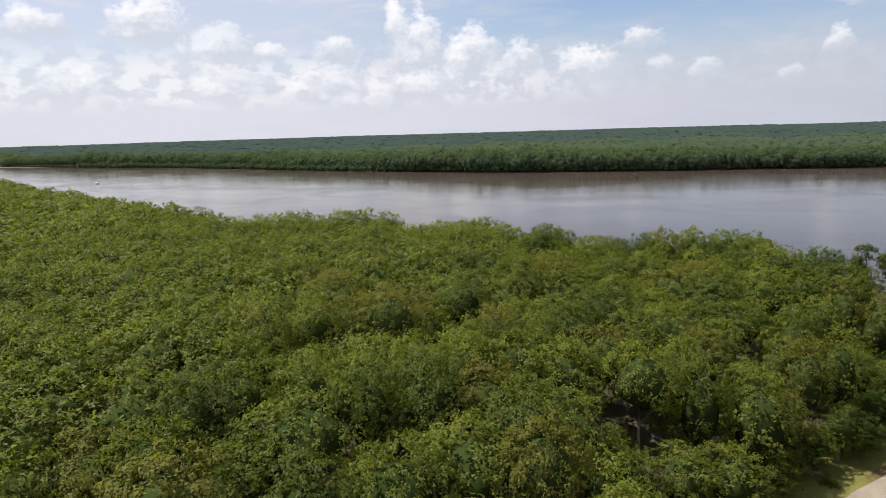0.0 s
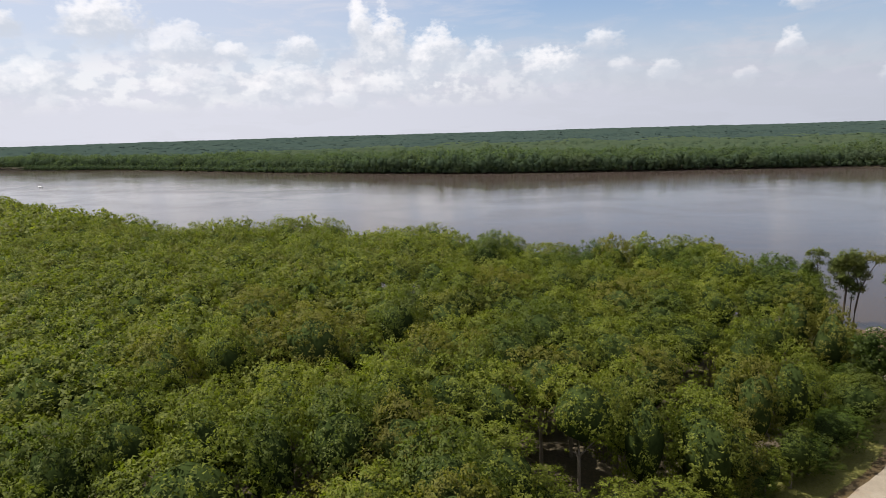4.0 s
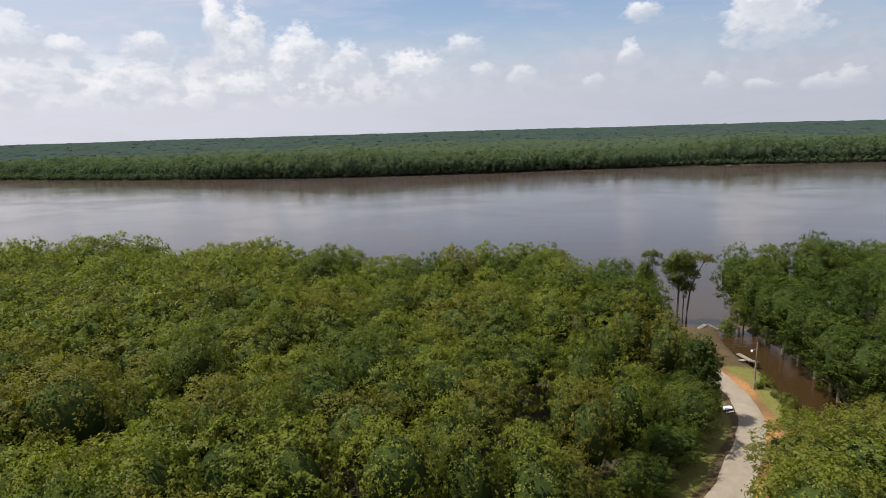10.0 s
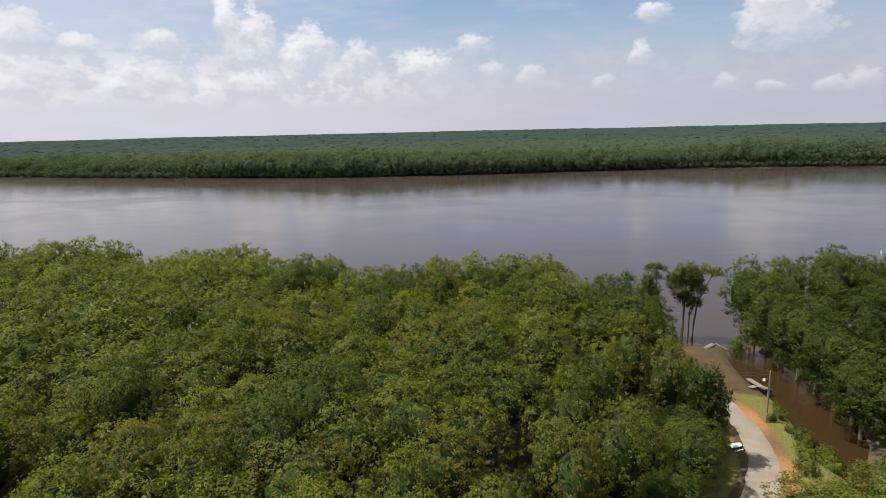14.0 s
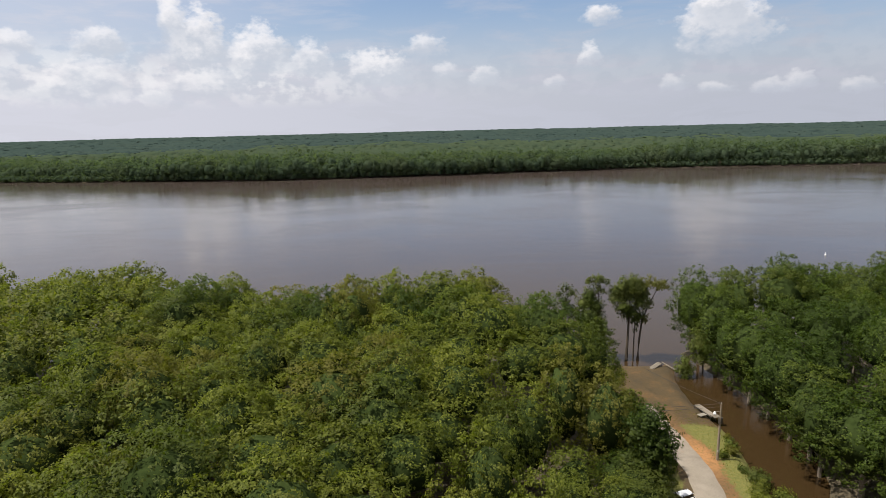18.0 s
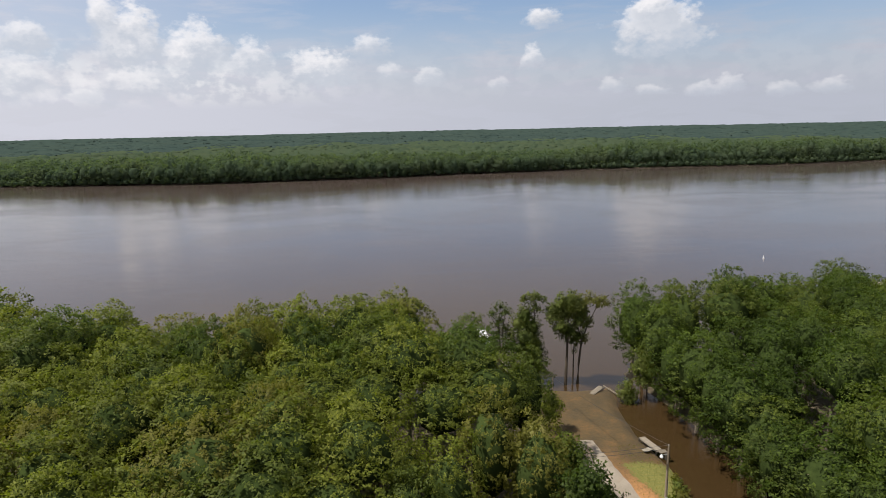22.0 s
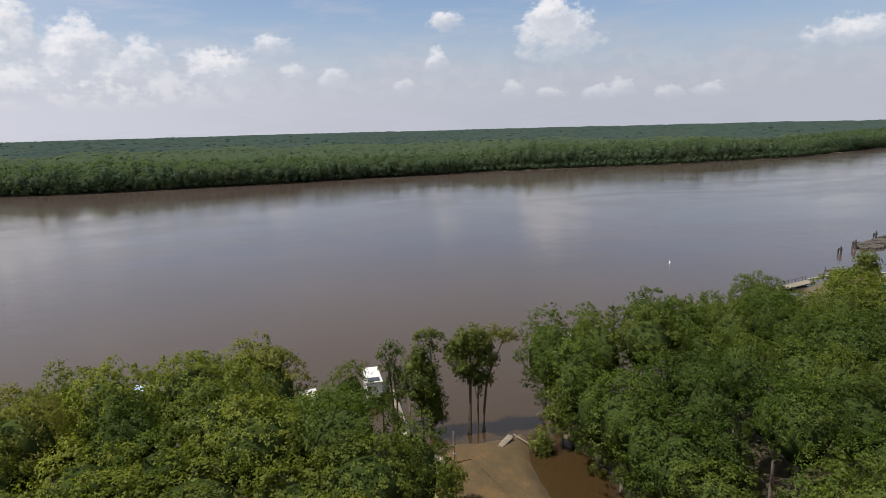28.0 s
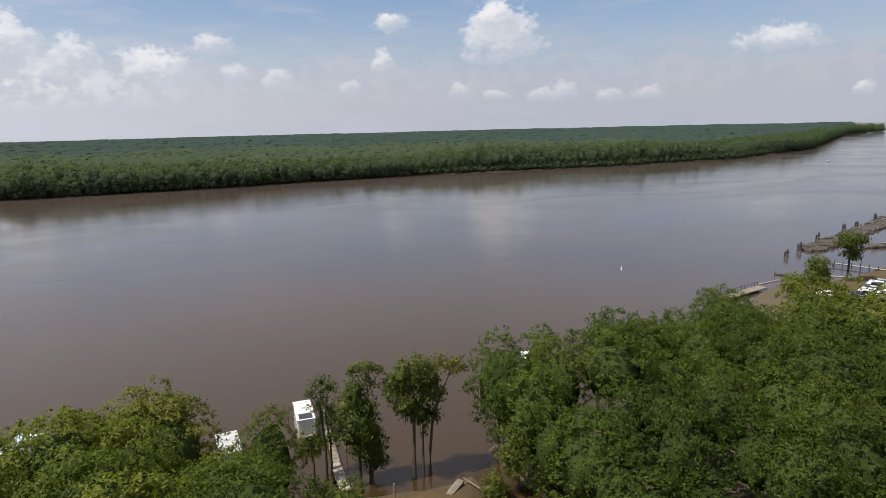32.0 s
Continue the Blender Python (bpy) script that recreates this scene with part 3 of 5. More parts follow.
def clump_crown(seed, radius, base, top, lobes, sprays, per, size, lowest=-0.15, spray_r=0.27, shaggy=0.35, ball=None):
    """A crown of leafy limbs: rounded clumps over a dome, each set with sprays of leaves, round a dark heart that has
    the inner shade in its colour.
    """
    rng = np.random.default_rng(seed)
    ball = ball or (BALL_V, BALL_F)
    h = top - base
    mid, half = np.array((0, 0, base + h * 0.5)), np.array((radius, radius, h * 0.5))
    k = np.arange(lobes)
    up = np.clip(lowest + (1 - lowest) * (k + rng.uniform(0.1, 0.9, lobes)) / lobes, -1, 0.99)
    a = k * 2.39996 + rng.uniform(-0.5, 0.5, lobes)
    flat = np.sqrt(1 - up * up)
    d = np.stack([flat * np.cos(a), flat * np.sin(a), up], -1)
    r = radius * rng.uniform(0.16, 0.30, lobes)
    C = mid + d * half * rng.uniform(0.70, 0.92, (lobes, 1))
    C[:, 2] = np.minimum(C[:, 2], top - r * 0.8)
    C, r, d = np.r_[C, [mid]], np.r_[r, radius * 0.80], np.r_[d, [[0, 0, 0.6]]]
    R = np.stack([r, r, r * np.r_[rng.uniform(0.8, 1.05, lobes), half[2] / radius]], -1)
    share = r ** 2 / (r[:-1] ** 2).mean()
    m = np.maximum((sprays * share).astype(int), 4)
    m[-1] = sprays * lobes // 5
    i = np.repeat(np.arange(len(C)), m)
    e = unit(rng.normal(size=(len(i), 3)) + d[i] * 0.75 + (0, 0, 0.15))
    q = C[i] + e * R[i] * rng.uniform(0.82, 1.10, (len(i), 1))
    deep = np.zeros(len(i), bool)
    for j in range(len(C)):
        deep |= (np.linalg.norm((q - C[j]) / R[j], axis=1) < 0.72) & (i != j) & (j < lobes)
    q, e, i = q[~deep], e[~deep], i[~deep]
    g = np.repeat(np.arange(len(q)), per)
    n = len(g)
    big = rng.uniform(0.6, 1.4, (len(q), 1))[g]
    off = rng.normal(0, 1, (n, 3))
    p = q[g] + (off * (0.85, 0.85, 0.7) + e[g] * np.abs(off[:, :1]) * shaggy) * spray_r * big
    soft = unit(e[g] * 0.60 + d[i][g] * 0.35 + off * 0.25 + rng.normal(0, 0.2, (n, 3)) + (0, 0, 0.25))
    nrm = unit(soft + rng.normal(0, 0.45, (n, 3)))
    t = unit(np.cross(nrm, rng.normal(size=(n, 3))))
    c = np.cross(nrm, t)
    ln = size * rng.uniform(0.65, 1.4, (n, 1))
    w = ln * rng.uniform(0.5, 0.8, (n, 1))
    away = (np.sum(np.cross(-2 * t * ln + c * w, -2 * t * ln - c * w) * soft, axis=1) < 0)[:, None]
    c = np.where(away, -c, c)
    V2 = np.stack([p + t * ln * 1.2, p - t * ln * 0.8 + c * w, p - t * ln * 0.8 - c * w], 1).reshape(-1, 3)
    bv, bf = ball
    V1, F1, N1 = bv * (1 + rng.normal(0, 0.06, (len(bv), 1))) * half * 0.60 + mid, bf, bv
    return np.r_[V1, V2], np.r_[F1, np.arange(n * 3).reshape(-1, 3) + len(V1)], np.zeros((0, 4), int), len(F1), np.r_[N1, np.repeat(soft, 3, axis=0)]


def soft_normals(me, N):
    """Leaves take the roundness of the clump that they belong to."""
    me.polygons.foreach_set("use_smooth", np.ones(len(me.polygons), bool))
    me.normals_split_custom_set_from_vertices(N.tolist())


def crown_mesh(arrays, leaf):
    V, T, Q, inside, N = arrays
    me = fast_mesh("crown", V, T, Q)
    me.materials.append(leaf), me.materials.append(HEART_SHADE)
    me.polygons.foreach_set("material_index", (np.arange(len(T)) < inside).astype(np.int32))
    soft_normals(me, N)
    return me


def trunk_mesh(seed, height, r, spread_to, dark=False):
    rng = np.random.default_rng(seed)
    bm = bmesh.new()
    lean = rng.uniform(-0.5, 0.5, 2)
    pts = [(lean[0] * t * t, lean[1] * t * t, -0.6 + (height + 0.6) * t) for t in (0, 0.06, 0.3, 0.6, 0.85, 1)]
    add_tube(bm, pts, [r * 1.5, r * 1.1, r * 0.9, r * 0.65, r * 0.4, r * 0.15], 7)
    for k in range(5):
        a, t = rng.uniform(0, 6.28), rng.uniform(0.42, 0.8)
        z0 = height * t
        q = spread_to * rng.uniform(0.5, 0.9)
        add_tube(bm, [(lean[0] * t * t, lean[1] * t * t, z0), (q * 0.5 * math.cos(a), q * 0.5 * math.sin(a), z0 + q * 0.45), (q * math.cos(a), q * math.sin(a), z0 + q * 0.7)], [r * 0.42, r * 0.28, r * 0.1], 5)
    me = bpy.data.meshes.new("trunk")
    bm.to_mesh(me)
    bm.free()
    me.materials.append(BARK)
    return me


def EAST_EDGE(y):
    """How far east the trees of the western wood stand."""
    return float(np.interp(y, [-60, -52, -44, -36, -28, -18, -5, 4, 12, 22, 40], [-46, -42, -37.5, -33.5, -25.0, -18.6, -15.2, -13.8, -12.8, -19, -19]))


def along_road(y):
    return float(np.interp(-y, [-p[1] for p in ROAD], [p[0] for p in ROAD]))


def blocked(x, y):
    """Open ground where no tree stands."""
    if road_gap(x, y) < 2.6 or inlet_gap(x, y) < 0.3 or shore_gap(x, y) < 1.0:
        return True
    if -78 < y < -27 and np.interp(y, [-78, -66, -34, -27], [-41, -38.5, -32, -27]) < x < np.interp(y, [-78, -66, -34, -27], [-26, -27, -17, -14]):
        return True
    if -8.0 < x < 9.5 and -27 < y < -9:
        return True
    if x > EAST_EDGE(y) and x < 4 and y > -60:
        return road_gap(x, y) < 3.2 or y > -16 or x < along_road(y)
    if -8.0 < x < 10.8 and 4 < y < 45:
        return True
    if -18.5 < x < 10.8 and y > 22:
        return True
    if abs(x + 20.6) < 2.4 and y > 29:
        return True
    if abs(x + 41.5) < 2.2 and y > 27:
        return True
    if 10.8 < x < 15.2 and -5 < y < 30:
        return True
    if x > 52 and y > 45 - (x - 52) * 0.8:
        return True
    if -6.0 < x < 6.5 and -9 < y < 6:
        return True
    if 112 < x < 200 and 40 < y < 100:
        return True
    return False


def near_wood(x, y):
    return (-78 < x < 58 and -74 < y < 52) or (-100 < x < -34 and -90 < y < -20)


rng_w = np.random.default_rng(11)
NEAR, MID = [], []
step = 7.0
for iy in range(-22, 30):
    for ix in range(-78, 24):
        x = (ix + 0.5 * (iy % 2)) * step + rng_w.uniform(-1.6, 1.6)
        y = iy * step * 0.87 + rng_w.uniform(-1.6, 1.6)
        pick = rng_w.uniform()
        if blocked(x, y) or y > along(x, NEAR_SHORE) - 0.5:
            continue
        if near_wood(x, y):
            NEAR.append((x, y, pick))
        elif (y > -104 and x < -20 and y > -109 + 0.74 * (-55 - x) - 22) or (x >= 58 and y > -30):
            MID.append((x, y, pick))

CROWNS = [(crown_mesh(clump_crown(100 + k, 4.3 + 0.45 * (k % 3), 8.2, 18.3, 38, 11, 12, 0.128, -0.15, 0.23, 0.15), LEAF), trunk_mesh(200 + k, 14.0, 0.26, 3.0)) for k in range(7)]
EDGE_CROWNS = [(crown_mesh(clump_crown(140 + k, 4.1, 1.6, 17.4, 56, 9, 11, 0.13, -0.85, 0.23, 0.15), LEAF), trunk_mesh(240 + k, 14.0, 0.26, 2.6)) for k in range(4)]


def recoloured(kinds, leaf):
    made = []
    for me, tr in kinds:
        me = me.copy()
        me.materials[0] = leaf
        made.append((me, tr))
    return made


EAST_CROWNS, EAST_EDGE_CROWNS = recoloured(CROWNS, LEAF_GREEN), recoloured(EDGE_CROWNS, LEAF_GREEN)


def tree_top(x, y):
    return 18.0 + 1.2 * float(smooth01(y, 8, 22) * smooth01(x, -75, -62)) * float(smooth01(-x, 4, 12)) + 0.2 * float(smooth01(x, 4, 12)) + 1.2 * float(smooth01(x, 44, 60)) + 1.3 * float(smooth01(-x, 55, 110)) + wave(x, y, 0.09, 0.7) * 0.9


def place_tree(x, y, pick, meshes, label, scale_r=1.0):
    crown_me, trunk_me = meshes
    t = thing("tree", x, y, float(land(np.array(x), np.array(y))) - 0.05, pick * 997 % 360, label, "tree", "riverside wood")
    s = tree_top(x, y) / 18.0 * (0.82 + (0.20 if x > 5 else 0.27) * ((pick * 7919) % 1.0))
    if -16 < x < 12 and -50 < y < -26:
        s = min(s, float(np.interp(y, [-46, -38, -29], [17.0, 15.5, 10.0])) / 18.0)
    w = (0.86 + 0.32 * ((pick * 1543) % 1.0)) * scale_r
    t.scale = (w, w, s)
    obj("trunk", trunk_me, None, t)
    obj("crown", crown_me, None, t)
    return t


for x, y, pick in NEAR:
    open_side = min(road_gap(x, y) - 2.6, inlet_gap(x, y) - 1.3, shore_gap(x, y) - 1.0, 30 if y < 4 else max(abs(x - 0.5) - 8.5, 0))
    rim = -64 < y < 2 and EAST_EDGE(y) - 15 < x < EAST_EDGE(y) + 1
    edge = open_side < 5.5 or rim
    small = rim and (pick * 389) % 1.0 < 0.36
    kinds = (EAST_EDGE_CROWNS if edge else EAST_CROWNS) if x > 5 or (y > 12 and (pick * 53) % 1.0 < 0.28) else EDGE_CROWNS if edge else CROWNS
    t = place_tree(x, y, pick, kinds[int(pick * 1000) % len(kinds)],
               "leafy green tree at the wood's edge, branches almost to the ground" if edge else "broad green deciduous tree in a closed canopy", 0.84 if rim else 0.92 if x > 5 else 1.0)
    small = small or (-24.5 < x < -17 and y > 17)
    if small:
        t.scale = (t.scale[0], t.scale[1], t.scale[2] * (0.62 if rim else 0.78))


def merged(name, places, arrays, mat, label, category="trees", heights=None, heart_mat=None):
    """Many trees joined into one mesh."""
    VV, TT, QQ, NN, inner, o = [], [], [], [], [], 0
    for (x, y, pick), h in zip(places, heights):
        V, T, Q, *heart = arrays[int(pick * 1000) % len(arrays)]
        inner.append(np.arange(len(T)) < (heart[0] if heart else 0))
        a = pick * 997
        w = 1.02 + 0.24 * ((pick * 1543) % 1.0)
        s = h * (0.93 + 0.13 * ((pick * 7919) % 1.0))
        ca, sa = math.cos(a) * w, math.sin(a) * w
        VV.append(np.stack([V[:, 0] * ca - V[:, 1] * sa + x, V[:, 0] * sa + V[:, 1] * ca + y, V[:, 2] * s + 0.8], -1))
        TT.append(T + o), QQ.append(Q + o)
        if len(heart) > 1:
            N = heart[1]
            NN.append(np.stack([N[:, 0] * math.cos(a) - N[:, 1] * math.sin(a), N[:, 0] * math.sin(a) + N[:, 1] * math.cos(a), N[:, 2]], -1))
        o += len(V)
    me = fast_mesh(name, np.concatenate(VV), np.concatenate(TT), np.concatenate(QQ))
    me.materials.append(mat), me.materials.append(heart_mat or HEART_SHADE)
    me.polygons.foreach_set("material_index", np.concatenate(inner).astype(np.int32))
    if NN:
        soft_normals(me, np.concatenate(NN))
    return tagged(obj(name, me, mat), label, category, kind="stuff")


MID_NEAR = [p for p in MID if p[0] > -190]
MID_FAR = [p for p in MID if p[0] <= -190]
mid_kinds = [clump_crown(160 + k, 4.4 + 0.4 * (k % 3), 8.6, 18.2, 26, 7, 9, 0.18, 0.0, 0.27, 0.15, ball=ROUGH_BALL) for k in range(6)]
far_kinds = [clump_crown(170 + k, 4.8, 9.0, 18.2, 16, 4, 5, 0.40, 0.05, 0.5, ball=ROUGH_BALL) for k in range(6)]
merged("woodland", MID_NEAR, mid_kinds, LEAF_MASS, "dense green deciduous canopy of the riverside wood", heights=[tree_top(x, y) / 18 for x, y, _ in MID_NEAR])
if MID_FAR:
    merged("woodland_beyond", MID_FAR, far_kinds, LEAF_MASS, "dense green canopy following the river bank upstream", heights=[tree_top(x, y) / 18 for x, y, _ in MID_FAR])

# the far bank: single crowns along the water, then an uneven canopy out to the horizon
rng_f = np.random.default_rng(5)
FAR = []
for row in range(9):
    gap = 6.6 if row < 2 else 8.6 + row * 0.3
    x = -1500.0
    while x < 1900:
        x += gap * rng_f.uniform(0.75, 1.25)
        y = float(along(x, FAR_SHORE)) - 1.5 + 8.5 * float(smooth01(np.array(x), 110, 190) * smooth01(np.array(-x), -720, -620) + smooth01(np.array(-x), 260, 340)) + row * 8.5 + rng_f.uniform(-3.5, 3.5) * min(row, 1)
        if row > 4 and not -700 < x < 1000:
            continue
        FAR.append((x, y, rng_f.uniform()))
SKIRT = []
for row in range(2):
    x = -900.0
    while x < 1250:
        x += rng_f.uniform(4.0, 9.0)
        SKIRT.append((x, float(along(x, FAR_SHORE)) - 2.0 + row * 4.5 + rng_f.uniform(-1.2, 1.2) + 3.0 * float(smooth01(np.array(x), 110, 190)), rng_f.uniform()))
skirt_kinds = [clump_crown(190 + k, 3.6, -1.5, 6.5, 9, 2, 4, 0.5, -0.5, 0.5, ball=ROUGH_BALL) for k in range(5)]
merged("bank_thicket", SKIRT, skirt_kinds, LEAF_FAR_HAZED, "low green thicket at the far waterline", heights=[0.75 + 0.5 * p[2] for p in SKIRT], heart_mat=LEAF_FAR_HAZED)
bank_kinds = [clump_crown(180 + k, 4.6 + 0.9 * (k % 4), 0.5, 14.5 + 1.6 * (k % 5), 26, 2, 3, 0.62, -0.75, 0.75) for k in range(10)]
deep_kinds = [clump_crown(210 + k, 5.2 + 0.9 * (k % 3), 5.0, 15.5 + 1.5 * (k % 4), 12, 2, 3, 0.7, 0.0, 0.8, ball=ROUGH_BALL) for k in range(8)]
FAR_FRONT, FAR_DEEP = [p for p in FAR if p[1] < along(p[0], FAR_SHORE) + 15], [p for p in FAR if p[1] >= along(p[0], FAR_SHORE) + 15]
merged("deep_woodland", FAR_DEEP, deep_kinds, LEAF_FAR_HAZED, "green woodland canopy behind the far river bank", heights=[(18.4 + 2.5 * wave(x, y, 0.013, 0.4)) / 18 * (0.86 + 0.22 * ((p * 331) % 1.0)) for x, y, p in FAR_DEEP], heart_mat=LEAF_FAR_HAZED)
merged("far_woodland", FAR_FRONT, bank_kinds, LEAF_FAR_HAZED, "unbroken green woodland along the far river bank", heights=[(17.0 + 2.5 * wave(x, y, 0.013, 0.4)) / 18 * (0.78 + 0.36 * ((p * 331) % 1.0)) for x, y, p in FAR_FRONT], heart_mat=LEAF_FAR_HAZED)


def build_far_canopy():
    """Tree tops from the far bank to the horizon, in ever wider rings."""
    rng = np.random.default_rng(8)
    az = np.radians(np.linspace(-66, 72, 720))
    rs = 480 * 1.021 ** np.arange(112)
    A, Rr = np.meshgrid(az, rs)
    A = A + rng.normal(0, 0.0005, A.shape)
    Rr = Rr * (1 + rng.normal(0, 0.004, A.shape))
    X, Y = -40 + Rr * np.sin(A), -60 + Rr * np.cos(A)
    inland = Y - along(X, FAR_SHORE)
    Z = 14.0 + rng.normal(0, 0.22, X.shape) * (1 + Rr / 1200) + wave(X, Y, 0.013, 0.4) * 1.6 + 2.0 * wave(X, Y, 0.003, 1.1)
    Z = np.where(inland < 55, -3.0, Z)
    V = np.stack([X, Y, np.where(Rr > 4800, np.minimum(Z, 18), Z)], -1).reshape(-1, 3)
    ny, nx = X.shape
    i = (np.arange(ny - 1)[:, None] * nx + np.arange(nx - 1)).ravel()
    q = np.stack([i, i + 1, i + nx + 1, i + nx], -1)
    q = q[(V[q, 2] > 0).all(1)]
    me = fast_mesh("far_canopy", V, quads=q, smooth=True)
    # two leaf tones by distance, the farther ring tinted bluer to stand for haze
    me.materials.append(LEAF_FAR_HAZED), me.materials.append(LEAF_HORIZON_HAZED)
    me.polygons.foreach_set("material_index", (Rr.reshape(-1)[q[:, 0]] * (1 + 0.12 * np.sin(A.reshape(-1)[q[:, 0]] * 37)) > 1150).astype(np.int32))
    return tagged(obj("far_canopy", me, LEAF_HORIZON_HAZED), "flat wooded country reaching to the hazy horizon", "woods", kind="stuff")


build_far_canopy()


def build_far_crowns(name, seed, n, r0, r1, leaf, label):
    """Rounded tops standing out of the far canopy, wider apart with distance."""
    rng = np.random.default_rng(seed)
    VV, TT, NN, o = [], [], [], 0
    u = rng.uniform(0, 1, n)
    rr = r0 * (r1 / r0) ** u
    aa = np.radians(rng.uniform(-62, 70, n))
    X, Y = -40 + rr * np.sin(aa), -60 + rr * np.cos(aa)
    for x, y, r in zip(X, Y, rr):
        if y - along(x, FAR_SHORE) < 68:
            continue
        w = 4.2 * (r / 560) ** 0.55 * rng.uniform(0.8, 1.4)
        h = rng.uniform(1.9, 3.2)
        VV.append(ROUGH_BALL[0] * (1 + rng.normal(0, 0.16, (len(ROUGH_BALL[0]), 1))) * (w, w, h) + (x, y, 12.6 + 2.2 * wave(x, y, 0.013, 0.4) + 2.0 * wave(x, y, 0.003, 1.1) + rng.uniform(-1.2, 1.6)))
        TT.append(ROUGH_BALL[1] + o)
        NN.append(unit(ROUGH_BALL[0] + (0, 0, 1.3)))
        o += len(ROUGH_BALL[0])
    me = fast_mesh(name, np.concatenate(VV), np.concatenate(TT))
    soft_normals(me, np.concatenate(NN))
    return tagged(obj(name, me, leaf), label, "woods", kind="stuff")


build_far_crowns("far_tree_tops", 9, 5000, 560, 1050, LEAF_FAR_HAZED, "rounded tree tops of the woods beyond the river")
build_far_crowns("distant_tree_tops", 10, 6500, 1050, 3600, LEAF_HORIZON_HAZED, "tree tops near the horizon, haze tinted blue into the leaf colour")


# ---- single trees at the landing ----
def custom_tree(name, x, y, z, trunks, lobes, n, size, leaf, label, bark=BARK_DARK, seed=1, shrink=0.6, low=-0.8, out=0.25, hang=()):
    """A tree from its own trunk lines and clumps of foliage."""
    t = thing(name, x, y, z, 0, label, "tree")
    rng = np.random.default_rng(seed)
    for pts, radii in trunks:
        part("trunk", tube(pts, radii, 8), bark, t)
    C, R = np.array([l[:3] for l in lobes], float), np.array([l[3:6] for l in lobes], float)
    V1, F1 = core(rng, C, R, shrink, 0.16)
    V2, F2, N2 = leaves(rng, C, R, int(n * 2.1), size * 0.78, low, out)
    me = fast_mesh("crown", np.r_[V1, V2], np.r_[F1, F2 + len(V1)])
    me.materials.append(leaf)
    soft_normals(me, np.r_[np.zeros(V1.shape), N2])
    obj("crown", me, None, t)
    if hang:
        V, Q, o = [], [], 0
        for hx, hy, hz, hr, hl, cnt in hang:
            for _ in range(cnt):
                a, q = rng.uniform(0, 6.28), hr * math.sqrt(rng.uniform())
                px, py, ln, w = hx + q * math.cos(a), hy + q * math.sin(a), hl * rng.uniform(0.4, 1), rng.uniform(0.05, 0.14)
                b = rng.uniform(0, 3.14)
                dx, dy = math.cos(b) * w, math.sin(b) * w
                pz = hz + rng.uniform(-0.5, 0.5)
                V += [(px - dx, py - dy, pz), (px + dx, py + dy, pz), (px + dx * 0.3, py + dy * 0.3, pz - ln), (px - dx * 0.3, py - dy * 0.3, pz - ln)]
                Q.append((o, o + 1, o + 2, o + 3))
                o += 4
        me = fast_mesh("hanging_moss", np.array(V), quads=np.array(Q))
        me.materials.append(leaf)
        tagged(obj("hanging_moss", me, None, t), "dark hanging moss under the crown", kind="stuff")
    return t


custom_tree("cypress", 0.5, 35.2, -0.5,
            [([(0, 0, 0), (0.05, 0, 0.7), (0.15, 0, 5), (0.3, 0, 10), (0.3, 0.1, 15.6)], [0.55, 0.3, 0.22, 0.17, 0.05]),
             ([(0.3, 0, 9.5), (-1.0, 0.4, 11.4), (-1.9, 0.5, 12.6)], [0.12, 0.08, 0.03]), ([(0.3, 0, 10), (1.4, -0.4, 11.8), (2.2, -0.5, 12.8)], [0.12, 0.08, 0.03])],
            [(0.3, 0, 15.2, 1.5, 1.5, 1.5), (-0.9, 0.4, 14.2, 1.5, 1.4, 1.2), (1.5, -0.2, 14.2, 1.5, 1.4, 1.2), (-1.8, 0, 12.5, 1.3, 1.3, 1.0), (0.4, 0.8, 12.8, 1.8, 1.5, 1.3),
             (1.9, -0.6, 11.8, 1.2, 1.1, 0.9), (-1.2, -0.8, 11.3, 1.2, 1.0, 0.8), (0.9, 0.2, 9.6, 1.5, 1.2, 0.9), (1.5, 0.2, 8.4, 1.1, 0.9, 0.8), (-2.2, 0.2, 13.6, 1.2, 1.1, 0.9), (-0.4, 0.3, 10.2, 1.3, 1.1, 0.9), (2.3, -0.3, 13.0, 1.1, 1.0, 0.9)],
            3800, 0.17, LEAF_CYPRESS, "tall dark cypress with a bare trunk standing in flood water", seed=31,
            hang=[(0.4, 0, 9.4, 1.6, 1.1, 45), (-1.5, 0, 11.2, 1.0, 0.9, 20), (1.6, 0, 8.0, 0.9, 0.9, 20)])
custom_tree("willow", 2.7, 35.3, -0.5,
            [([(0, 0, 0), (0.0, 0, 0.6), (0.1, 0, 4), (0.5, 0, 8), (1.5, -0.2, 11), (2.6, -0.3, 13.4), (3.6, -0.4, 15.2)], [0.42, 0.27, 0.2, 0.16, 0.12, 0.08, 0.03]),
             ([(0.5, 0, 8), (-0.2, 0.3, 11), (-0.1, 0.2, 14.2)], [0.12, 0.08, 0.03]), ([(1.5, -0.2, 11), (1.2, 0, 13.5), (1.4, 0, 15.3)], [0.08, 0.06, 0.02])],
            [(3.6, -0.4, 14.9, 1.5, 1.2, 0.7), (2.2, -0.2, 15.2, 1.3, 1.2, 0.8), (0.7, 0, 15.0, 1.2, 1.1, 1.0), (0.2, 0.2, 13.2, 0.9, 0.9, 1.2), (1.2, 0, 11.2, 0.9, 0.8, 1.0), (0.9, 0, 8.6, 0.7, 0.7, 0.9)],
            1000, 0.17, LEAF_PALE, "leaning pale green willow with a forked trunk in flood water", seed=32, shrink=0.25, out=0.3)
